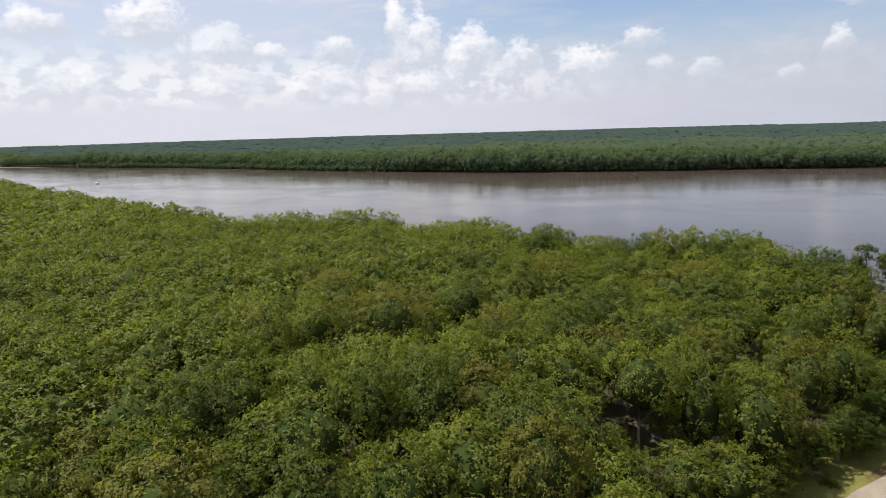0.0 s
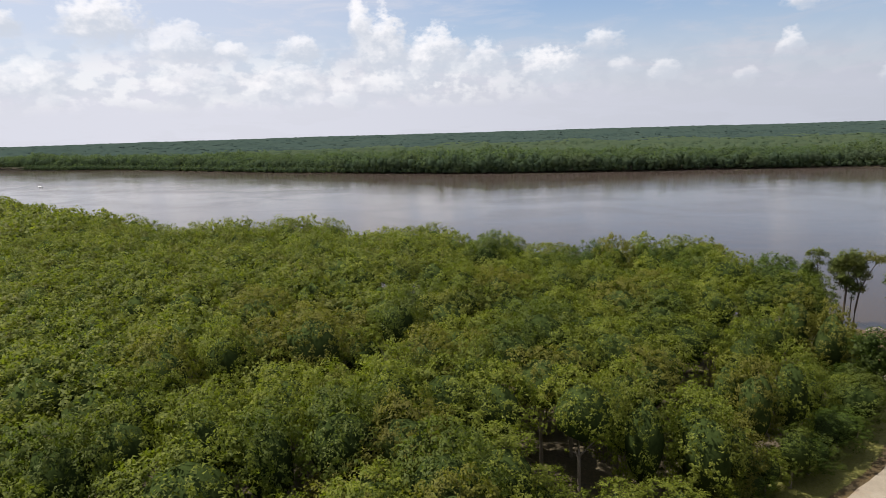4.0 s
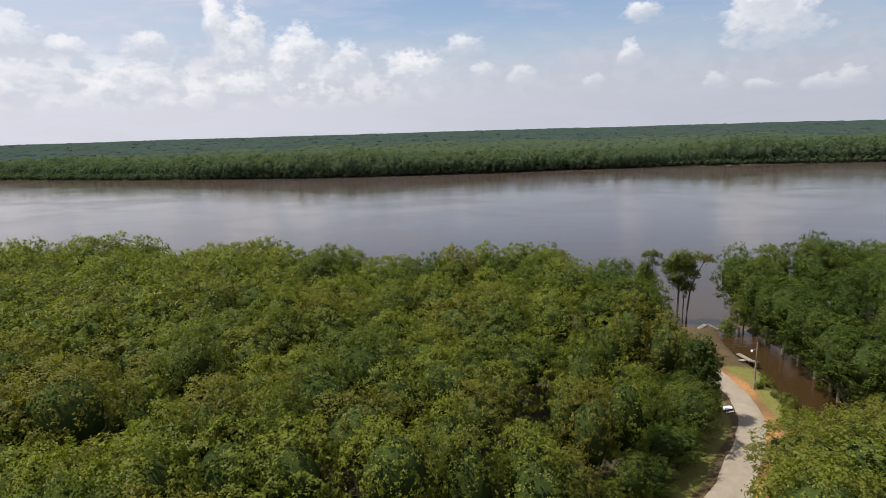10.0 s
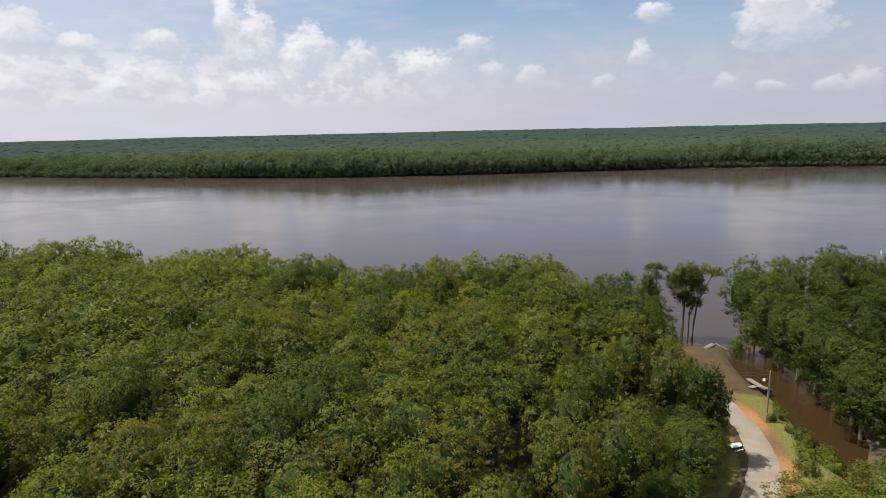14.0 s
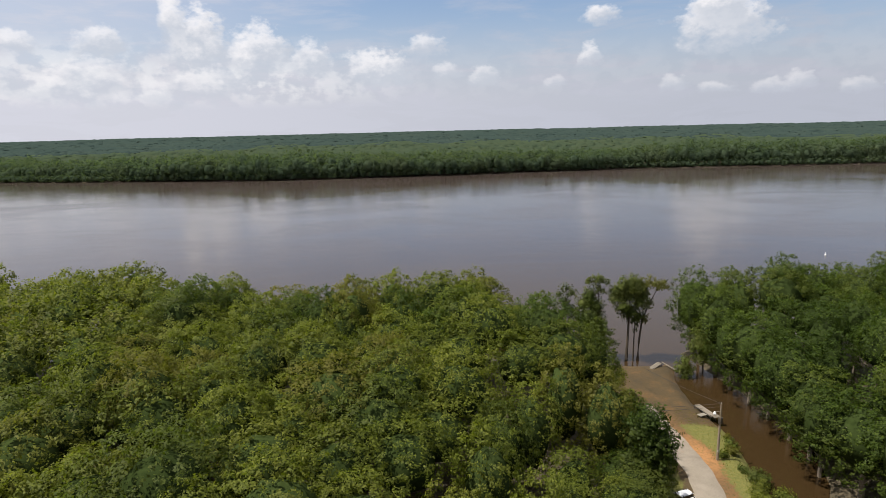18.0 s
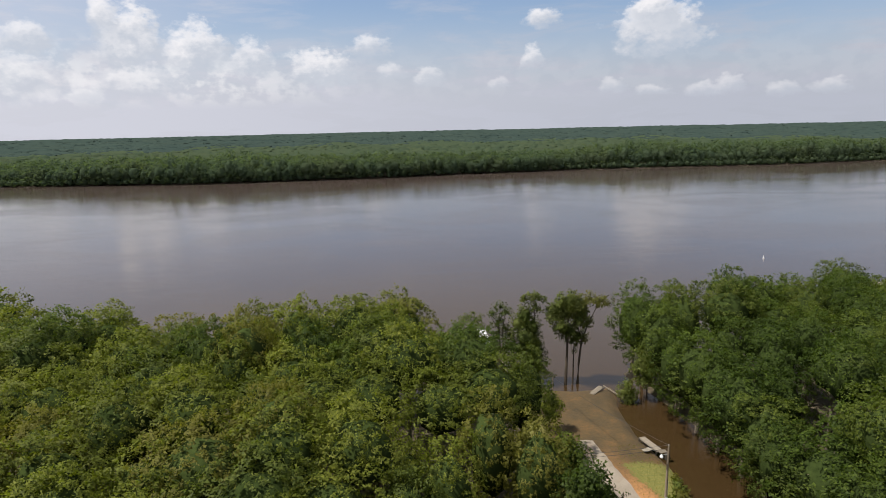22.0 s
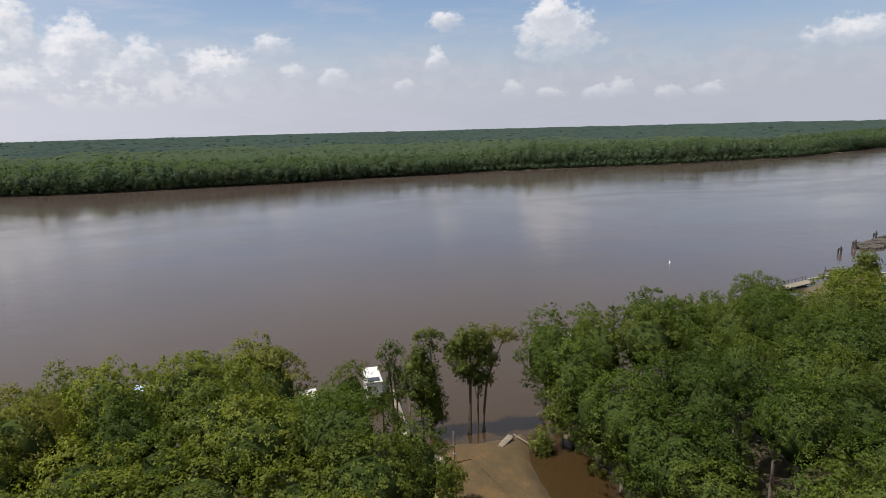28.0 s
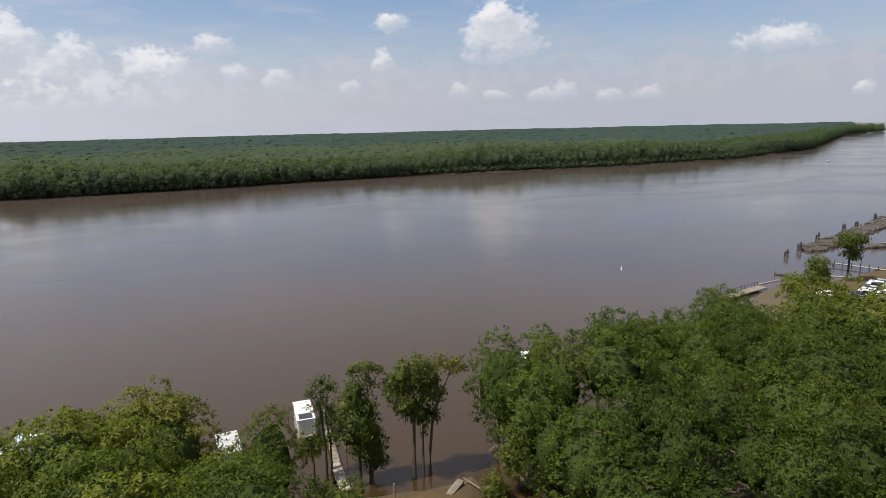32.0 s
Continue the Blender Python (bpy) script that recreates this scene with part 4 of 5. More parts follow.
custom_tree("dead_trunk", 1.7, 35.0, -0.5, [([(0, 0, 0), (0, 0, 0.6), (0.05, 0, 4), (0.1, 0, 7.4)], [0.3, 0.17, 0.13, 0.08])],
            [(0.1, 0, 6.6, 0.3, 0.3, 0.5)], 40, 0.13, LEAF_PALE, "slim broken trunk between two taller trees", seed=33, shrink=0.15)
custom_tree("thin_tree", -4.6, 36.2, -0.4,
            [([(0, 0, 0), (0.0, 0, 5), (0.1, 0, 10), (-0.1, 0, 14), (-0.3, 0, 16)], [0.2, 0.13, 0.1, 0.07, 0.03]), ([(0.05, 0, 12.6), (-1.0, 0, 14.4), (-1.6, 0, 15.8)], [0.05, 0.04, 0.02]), ([(0, 0, 12.8), (0.9, 0, 13.6)], [0.05, 0.02])],
            [(-0.2, 0, 15.9, 1.1, 0.9, 0.6), (-1.3, 0, 15.4, 0.8, 0.8, 0.7), (0.7, 0, 15.3, 0.9, 0.8, 0.5), (0.9, 0, 13.6, 0.5, 0.5, 0.5), (-0.3, 0, 14.3, 0.7, 0.6, 0.5)],
            560, 0.16, LEAF_PALE, "thin bare-trunked tree with a small crown", seed=34, shrink=0.2, out=0.3)
custom_tree("cedar", -6.1, 36.4, -0.4,
            [([(0, 0, 0), (0.1, 0, 6), (0, 0, 12.6)], [0.28, 0.2, 0.05]), ([(1.4, 0.3, 0), (1.5, 0.3, 5), (1.4, 0.2, 8)], [0.2, 0.15, 0.05])],
            [(0, 0, 12.6, 1.2, 1.1, 1.3), (-1.1, 0.2, 11.2, 1.4, 1.3, 1.4), (0.9, 0, 10.6, 1.4, 1.3, 1.5), (0, -0.4, 9.0, 2.0, 1.6, 1.6), (1.3, 0, 7.6, 1.6, 1.4, 1.6), (-0.8, 0, 7.0, 1.5, 1.4, 1.3), (1.9, 0.3, 5.4, 1.5, 1.3, 1.7), (2.2, 0.5, 3.2, 1.3, 1.2, 1.6), (0.7, 0, 5.0, 1.3, 1.2, 1.4)],
            2400, 0.18, LEAF_CYPRESS, "dense dark green tree leaning over the flooded bank", seed=35, shrink=0.75)
custom_tree("sparse_tree", -9.6, 40.2, -0.6,
            [([(0, 0, 0), (0.1, 0, 5), (-0.2, 0, 10), (0.2, 0, 14.2)], [0.24, 0.17, 0.11, 0.03]), ([(0.8, 0.3, 0), (0.8, 0.3, 5), (0.4, 0.2, 9), (1.0, 0, 12.6)], [0.18, 0.13, 0.09, 0.03]), ([(0, 0, 9), (-1.3, 0, 11.2), (-1.8, 0, 12.6)], [0.08, 0.05, 0.02]), ([(0, 0, 11), (1.2, 0, 12.8)], [0.05, 0.02])],
            [(0.1, 0, 13.4, 0.9, 0.8, 0.9), (-1.4, 0, 12.4, 0.8, 0.8, 0.7), (1.1, 0, 12.4, 0.9, 0.8, 0.7), (-0.4, 0, 10.6, 1.0, 0.9, 0.8), (0.8, 0, 9.6, 0.9, 0.8, 0.9), (-0.5, 0, 8.0, 0.7, 0.7, 0.8), (1.6, -0.4, 8.4, 1.0, 0.9, 1.2), (1.9, -0.5, 6.4, 1.0, 0.9, 1.1), (0.6, -0.4, 6.2, 0.9, 0.9, 0.9)],
            1300, 0.15, LEAF_CYPRESS, "sparse half-dead tree with twin trunks in the water", seed=36, shrink=0.35, out=0.3)
custom_tree("sapling", -11.4, 38.2, -0.6, [([(0, 0, 0), (0.1, 0, 3.5), (0.0, 0, 7.5)], [0.15, 0.1, 0.03])],
            [(0, 0, 7.2, 1.2, 1.0, 0.8), (-0.8, 0, 6.2, 0.9, 0.9, 0.7), (0.8, 0, 6.2, 0.9, 0.9, 0.7)], 420, 0.16, LEAF_CYPRESS, "small drooping tree standing in flood water", seed=37, shrink=0.3,
            hang=[(0, 0, 6.0, 1.1, 1.4, 60)])
t = custom_tree("young_tree", -9.6, 28.4, 0.7, [([(0, 0, -0.3), (0.1, 0, 3), (0, 0, 6.4)], [0.16, 0.11, 0.03])],
            [(0, 0, 5.6, 1.6, 1.6, 1.6), (-1.2, 0.2, 4.2, 1.3, 1.3, 1.3), (1.3, 0.2, 5.0, 1.2, 1.2, 1.1), (0.3, -0.8, 3.4, 1.5, 1.3, 1.4), (-0.4, 0, 1.8, 1.2, 1.2, 1.2)], 1500, 0.17, LEAF_PALE,
            "bushy young tree beside the landing", seed=38, shrink=0.75)
t.scale = (0.9, 0.9, 0.58)
custom_tree("young_tree", -7.6, 18.4, 0.8, [([(0, 0, -0.3), (0.1, 0, 3), (0, 0, 5.6)], [0.16, 0.11, 0.03])],
            [(0, 0, 5.2, 1.0, 1.0, 0.9), (-0.9, 0.2, 4.2, 1.2, 1.1, 0.9), (0.9, 0.1, 4.0, 1.0, 1.0, 0.8), (0.2, -0.5, 3.0, 1.2, 1.1, 0.9)], 900, 0.16, LEAF,
            "young tree leaning over the muddy clearing", seed=39, shrink=0.5)
custom_tree("slender_tree", -13.4, -10.6, 0.9, [([(0, 0, -0.4), (0.1, 0, 5), (0.4, 0, 9), (0.5, 0, 12)], [0.24, 0.17, 0.1, 0.03]), ([(0.1, 0, 4.5), (1.6, 0.2, 6.4), (2.3, 0.2, 7.4)], [0.1, 0.06, 0.02])],
            [(0.4, 0, 11.4, 1.5, 1.5, 1.3), (-0.9, 0.3, 10.2, 1.6, 1.5, 1.3), (1.5, -0.2, 9.6, 1.5, 1.5, 1.1), (0.2, -0.9, 8.4, 1.9, 1.6, 1.2), (2.0, 0.2, 7.4, 1.2, 1.2, 1.0), (-1.0, 0, 6.6, 1.7, 1.6, 1.3), (1.3, 0.4, 5.6, 1.3, 1.3, 1.0), (0.2, 0.2, 4.4, 1.6, 1.5, 1.1)],
            2600, 0.17, LEAF_GREEN, "slender dark green tree leaning out over the gravel track", seed=44, shrink=0.55, out=0.2)
custom_tree("slender_tree", -11.6, 1.0, 0.9, [([(0, 0, -0.4), (0.1, 0, 4), (0.3, 0, 8.6)], [0.2, 0.14, 0.03])],
            [(0.3, 0, 8.2, 1.3, 1.3, 1.1), (-0.9, 0.3, 7.2, 1.4, 1.3, 1.1), (1.0, -0.2, 6.4, 1.3, 1.3, 1.0), (0, -0.6, 5.2, 1.5, 1.4, 1.1), (0.8, 0.2, 3.8, 1.2, 1.2, 1.0)],
            1500, 0.17, LEAF, "slender young tree beside the gravel track", seed=45, shrink=0.55, out=0.2)
custom_tree("young_tree", 7.9, 27.2, -0.3, [([(0, 0, -0.6), (0.1, 0, 1.5), (0, 0, 3.4)], [0.1, 0.07, 0.02])],
            [(0, 0, 3.0, 0.9, 0.9, 0.8), (-0.6, 0.1, 2.0, 0.9, 0.8, 0.8), (0.6, 0.1, 1.7, 0.9, 0.9, 0.8), (0, -0.2, 1.0, 1.0, 0.9, 0.7)], 700, 0.15, LEAF_PALE,
            "yellow-green bush standing in the inlet mouth", seed=46, shrink=0.6)
custom_tree("young_tree", 11.3, 27.6, 0.2, [([(0, 0, -0.6), (-0.1, 0, 3), (-0.4, 0, 7.5)], [0.16, 0.11, 0.03])],
            [(-0.4, 0, 6.8, 1.5, 1.4, 1.2), (-1.1, 0, 5.2, 1.4, 1.3, 1.2), (0.6, 0.2, 4.8, 1.5, 1.4, 1.3), (-0.3, 0, 3.2, 1.4, 1.3, 1.0)], 1300, 0.17, LEAF_PALE,
            "light green young tree overhanging the inlet mouth", seed=40, shrink=0.65)
# a row along the edge of the wood by the river, where the canopy breaks up
SHORE_TREES = [(-19.8, 32.2, 11.0), (-18.2, 26.0, 12.5), (-16.6, 30.5, 15.4), (-25.8, 32.8, 18.2), (-28.7, 33.0, 19.4), (-34.8, 32.6, 17.6), (-38.8, 31.5, 17.2), (-47.4, 31.0, 19.2), (12.8, 32.5, 16.8), (13.6, 38.0, 17.0),
               (11.2, -3.2, 13.5), (12.4, 0.6, 15.0), (12.9, 5.6, 16.6), (13.2, 11.2, 16.0), (13.3, 16.4, 17.0), (12.9, 21.6, 15.6), (13.2, 27.0, 17.2), (11.6, -9.4, 14.0), (11.4, -15.4, 15.5), (10.6, -21.8, 15.0), (9.0, -27.6, 14.0)]
for k, (x, y, h) in enumerate(SHORE_TREES):
    t = place_tree(x, y, 0.137 * k + 0.05, (EAST_EDGE_CROWNS if x > 5 else EDGE_CROWNS)[k % 4], "full green tree on the river's edge, foliage low over the water", 0.72 if k < 3 else 1.1 if k > 9 else 0.98)
    t.scale = (t.scale[0], t.scale[1], h / 17.6)
# small trees and thicket where the wood meets the track
rng_u = np.random.default_rng(21)
UNDER = []
for k in range(200):
    y = rng_u.uniform(-52, 2)
    x = along_road(y) - rng_u.uniform(6.4, 11.0)
    if float(road_gap(np.array(x), np.array(y))) < 3.9 or (y < -27 and x > EAST_EDGE(y) + 0.5) or x < EAST_EDGE(y) - 2 or any(math.hypot(x - a, y - b) < 2.7 for a, b in UNDER) or math.hypot(x + 13.4, y + 10.6) < 2 or math.hypot(x + 7.5, y + 7.5) < 3.2:
        continue
    UNDER.append((x, y))
for k, (x, y) in enumerate(UNDER):
    t = place_tree(x, y, 0.0713 * k + 0.02, (EAST_EDGE_CROWNS if k % 2 else EDGE_CROWNS)[k % 4], "bushy small tree at the edge of the wood beside the track", 0.70)
    t.scale = (t.scale[0], t.scale[1], 0.30 + 0.24 * ((k * 0.618) % 1))
# a few trees by the boat landing downstream
custom_tree("willow_oak", 115.7, 69.7, 0.6, [([(0, 0, -0.3), (0.1, 0, 3), (0, 0, 8.4)], [0.25, 0.18, 0.04])],
            [(0, 0, 7.6, 1.9, 1.9, 1.7), (-1.1, 0, 5.6, 1.7, 1.7, 1.5), (1.2, 0.2, 5.4, 1.8, 1.7, 1.5), (0.2, -0.6, 4.0, 2.0, 1.8, 1.3)], 1200, 0.3, LEAF_CYPRESS, "rounded green tree beside the boat landing", seed=41, shrink=0.7)
custom_tree("willow_oak", 107.6, 69.0, 0.6, [([(0, 0, -0.3), (0.1, 0, 2), (0, 0, 5.4)], [0.2, 0.14, 0.04])],
            [(0, 0, 4.9, 1.8, 1.8, 1.2), (-1.6, 0, 4.2, 1.5, 1.5, 1.1), (1.4, 0.2, 4.0, 1.6, 1.6, 1.2), (0, 0, 2.6, 1.8, 1.6, 1.0)], 900, 0.3, LEAF_PALE, "low spreading tree beside the boat landing", seed=42, shrink=0.6)
custom_tree("water_oak", 134.0, 74.9, 0.8, [([(0, 0, -0.3), (0.2, 0, 4), (0.1, 0, 8), (0.4, 0, 11.8)], [0.42, 0.3, 0.22, 0.06]), ([(0.1, 0, 7.5), (-2.2, 0, 9.6), (-3.2, 0, 10.4)], [0.15, 0.1, 0.03]), ([(0.1, 0, 8), (2.4, 0, 9.8), (3.4, 0, 10.6)], [0.15, 0.1, 0.03])],
            [(0.3, 0, 11.6, 2.6, 2.4, 0.9), (-2.4, 0, 10.6, 1.7, 1.6, 0.8), (2.8, 0, 10.6, 1.6, 1.6, 0.8), (-0.8, 0, 9.6, 1.6, 1.5, 0.7), (1.8, 0, 8.0, 1.6, 1.4, 0.9), (2.4, 0, 6.6, 1.2, 1.1, 0.8), (-1.8, 0, 7.2, 1.0, 1.0, 0.7)],
            1500, 0.28, LEAF_CYPRESS, "tall open-crowned tree on the bank by the parked cars", seed=43, shrink=0.35)


# ---- shrubs and grass ----
def shrub(x, y, r, h, leaf, label, seed):
    rng = np.random.default_rng(seed)
    t = thing("shrub", x, y, float(land(np.array(x), np.array(y))), 0, label, "shrub", "bank shrubs")
    C = np.array([(rng.uniform(-0.5, 0.5) * r, rng.uniform(-0.5, 0.5) * r, h * rng.uniform(0.3, 0.6)) for _ in range(4)])
    R = np.array([(r * 0.6, r * 0.6, h * 0.42)] * 4)
    V1, F1 = core(rng, C, R, 0.7, 0.15)
    V2, F2, N2 = leaves(rng, C, R, int(480 * r * r), 0.10, -0.6, 0.25)
    me = fast_mesh("foliage", np.r_[V1, V2], np.r_[F1, F2 + len(V1)])
    me.materials.append(leaf)
    soft_normals(me, np.r_[np.zeros(V1.shape), N2])
    obj("foliage", me, None, t)
    part("stem", tube([(0, 0, -0.2), (0.05, 0, h * 0.3), (0, 0.05, h * 0.6)], [0.05, 0.04, 0.02], 5), BARK, t)
    return t


for k, (x, y, r, h) in enumerate([(2.9, -4.6, 1.5, 1.6), (1.6, -6.6, 1.1, 1.1), (4.0, -7.2, 1.3, 1.4), (2.4, -2.6, 0.8, 0.8), (1.3, 0.8, 0.7, 0.7), (2.6, 1.6, 0.9, 0.9), (3.3, 3.4, 0.8, 0.8), (4.0, 5.2, 0.6, 0.8), (0.3, -9.6, 1.3, 1.3),
                                  (-1.2, -12.4, 1.4, 1.5), (3.2, -10.6, 1.5, 1.8), (-31.0, -36.8, 0.9, 0.9)]):
    shrub(x, y, r, h, LEAF if k % 3 else LEAF_PALE, "low bright green shrub on the grassy bank", 300 + k)


def grass_stuff():
    """Tufts over the verges of the track."""
    rng = np.random.default_rng(77)
    V, T, o = [], [], 0
    n = 0
    while n < 10000:
        x, y = rng.uniform(-36, 6), rng.uniform(-46, 14)
        g = float(road_gap(np.array(x), np.array(y)))
        if not 0.25 < g < 8 or float(inlet_gap(np.array(x), np.array(y))) < 0.1 or (g < 1.5 and rng.uniform() < 0.75):
            n += 0.2
            continue
        z = float(land(np.array(x), np.array(y)))
        h, a = rng.uniform(0.05, 0.16), rng.uniform(0, 3.14)
        dx, dy = math.cos(a) * 0.07, math.sin(a) * 0.07
        V += [(x - dx, y - dy, z - 0.03), (x + dx, y + dy, z - 0.03), (x + rng.uniform(-0.1, 0.1), y + rng.uniform(-0.1, 0.1), z + h)]
        T.append((o, o + 1, o + 2))
        o += 3
        n += 1
    me = fast_mesh("grass", np.array(V), tris=np.array(T))
    return tagged(obj("grass", me, GRASS), "short yellowish grass along the gravel track", "grass", kind="stuff")


GRASS = foliage("grass_blade", (0.08, 0.085, 0.014), (0.14, 0.138, 0.026), (0.22, 0.185, 0.05), by_object=False, patch=0.25)
grass_stuff()


# ---- things at the landing ----
def utility_pole():
    t = thing("utility_pole", 0, 0, 0.75, 0, "weathered wooden utility pole with a white lamp", "pole")
    part("pole", tube([(0, 0, -0.5), (0.0, 0, 3), (0.02, 0, 7.85)], [0.16, 0.145, 0.10], 10), POLE_WOOD, t)
    part("lamp_arm", tube([(0, 0, 6.7), (-0.4, -0.05, 6.82), (-0.75, -0.08, 6.8)], [0.03, 0.03, 0.03], 6), GREY_METAL, t)
    bm = bmesh.new()
    add_tube(bm, [(-0.8, -0.08, 6.86), (-0.8, -0.08, 6.74), (-0.8, -0.08, 6.62), (-0.8, -0.08, 6.5)], [0.08, 0.14, 0.2, 0.17], 12)
    part("lamp", bm, WHITE, t, "white dome lamp")
    part("insulator", tube([(0.02, 0, 7.8), (0.02, 0, 7.92), (0.02, 0, 8.02)], [0.05, 0.07, 0.03], 8), GREY_METAL, t)
    part("meter_box", box((0.22, 0.14, 0.34), (0.0, -0.17, 1.5)), GREY_METAL, t)
    part("conduit", tube([(0.1, -0.12, 0), (0.1, -0.12, 3.6)], [0.025, 0.025], 6), GREY_METAL, t)
    return t


def short_pole():
    t = thing("utility_pole", -4.3, 27.2, 0.7, 0, "short wooden post with a service box at the landing", "pole")
    part("pole", tube([(0, 0, -0.5), (0, 0, 4.6)], [0.13, 0.1], 9), POLE_WOOD, t)
    part("service_box", box((0.3, 0.2, 0.45), (0, -0.2, 1.5)), GREY_METAL, t)
    return t


def wire(name, a, b, sag, label):
    t = new(name)
    t.matrix_basis = pose(*a)
    d = Vector(b) - Vector(a)
    pts = [(d.x * k / 12, d.y * k / 12, d.z * k / 12 - sag * 4 * (k / 12) * (1 - k / 12)) for k in range(13)]
    part("cable", tube(pts, [0.022] * 13, 5), WIRE, t)
    return tagged(t, label, "cable")


utility_pole(), short_pole()
wire("power_line", (0.02, 0, 8.6), (-4.3, 27.2, 5.2), 0.5, "thin black power line sagging between two poles")
wire("power_line", (0.02, 0, 8.6), (-32, 1.5, 9.2), 0.7, "thin black power line running into the wood")
wire("power_line", (0.02, 0, 8.2), (-32, 1.5, 8.7), 0.75, "thin black power line running into the wood")


def plank_deck(name, x, y, z, turn, length, width, label, boards=12, mat=PLANK_PALE, beams=True, legs=0.0, category="dock", lengthwise=False, tilt=(0, 0)):
    """A deck of single boards on two bearers."""
    t = thing(name, x, y, z, turn, label, category)
    t.matrix_basis = pose(x, y, z, tilt[0], tilt[1], turn)
    rng = random.Random(int(abs(x * 37 + y * 91)))
    if lengthwise:
        w = width / boards
        me_box = box((length, w - 0.015, 0.05), bevel=0.006)
    else:
        w = length / boards
        me_box = box((w - 0.015, width, 0.05), bevel=0.006)
    me = bpy.data.meshes.new("plank")
    me_box.to_mesh(me)
    me_box.free()
    me.materials.append(mat)
    for k in range(boards):
        o = new("plank", me)
        o.parent = t
        j = rng.uniform(-0.03, 0.03)
        o.matrix_basis = pose(j, -width / 2 + w * (k + 0.5), rng.uniform(-0.008, 0.008), 0, rng.uniform(-0.4, 0.4), rng.uniform(-0.5, 0.5)) if lengthwise else pose(-length / 2 + w * (k + 0.5), j, rng.uniform(-0.008, 0.008), rng.uniform(-0.4, 0.4), 0, rng.uniform(-0.8, 0.8))
    if beams:
        for s in (-1, 1):
            part("beam", box((length, 0.09, 0.16), (0, s * (width / 2 - 0.12), -0.11)), TIMBER_DARK, t)
    if legs:
        for sx in (-1, 1):
            for s in (-1, 1):
                part("post", tube([(sx * (length / 2 - 0.2), s * (width / 2 - 0.05), -legs), (sx * (length / 2 - 0.2), s * (width / 2 - 0.05), 0.12)], [0.07, 0.07], 7), TIMBER_DARK, t)
    return t


plank_deck("dock_section", 4.75, 13.1, 0.95, 102, 3.9, 1.05, "pale plank dock section lying half over the brown inlet", 5, mat=PLANK, lengthwise=True, legs=1.2)
plank_deck("dock_section", 3.7, 11.9, 0.92, 30, 1.5, 0.7, "small pile of loose pale boards beside the dock section", 4, lengthwise=True, beams=False, tilt=(4, 6))
plank_deck("dock_section", 5.35, 11.0, 1.05, 102, 0.8, 1.1, "short grey plank end piece by the inlet", 4, mat=PLANK)
part("drum", tube([(0, 0, 0), (0, 0, 0.45), (0, 0, 0.9)], [0.29, 0.3, 0.29], 14), TIMBER_DARK, thing("barrel", 5.6, 10.2, 0.35, 0, "dark barrel float at the inlet edge", "barrel"))
plank_deck("swim_platform", 4.0, 30.2, 0.95, 38, 2.9, 0.95, "tilted pale plank platform on the wet shore", 6, mat=PLANK, lengthwise=True, tilt=(0, -6), legs=0.7)
t = thing("driftwood_beam", 6.3, 30.0, 0.5, -58, "grey beam propped against the plank platform", "timber")
part("beam", box((2.9, 0.16, 0.16), (0, 0, 0.35), (0, 12, 0)), PLANK, t)
plank_deck("picnic_table", -7.55, -7.5, 1.62, 20, 1.7, 0.95, "white weathered picnic table beside the gravel track", 6, mat=WHITE, lengthwise=True, legs=0.75, category="table")
for s in (-1, 1):
    plank_deck("bench", -7.55 - s * 0.25, -7.5 + s * 0.72, 1.34, 20, 1.65, 0.26, "white plank bench of the picnic table", 2, mat=WHITE, lengthwise=True, legs=0.45, beams=False, category="bench")
plank_deck("gangway", -6.9, 29.9, 1.0, 125, 5.8, 1.15, "pale plank gangway from the clearing to the pier", 26, legs=1.4)
plank_deck("pier", -8.2, 37.2, 0.75, 90, 8.6, 1.3, "narrow pale plank pier through the flooded trees", 40, legs=1.6)
plank_deck("pier", -7.7, 47.0, 0.62, 87, 10.6, 0.95, "floating plank pier out to the houseboats", 42, mat=PLANK, legs=1.3)
for x, y in ((-6.1, 44.6), (-7.6, 52.0), (-5.9, 57.0)):
    part("post", tube([(0, 0, -1.5), (0, 0, 3.2)], [0.12, 0.1], 8), PLANK_PALE, thing("mooring_post", x, y, 0, 0, "pale mooring post beside the floating pier", "post", "mooring posts"))
part("stake", tube([(0, 0, -1), (0.05, 0, 1.3)], [0.1, 0.08], 7), TIMBER_DARK, thing("stake", 4.4, 4.6, 0, 0, "dark stump standing in the inlet", "stump"))
part("board", box((1.6, 0.5, 0.06), (0, 0, 0.1), (8, 0, 0)), PLANK_PALE, thing("board", -31.9, -34.6, 1.0, 30, "pale board lying in grass under the trees", "board"))


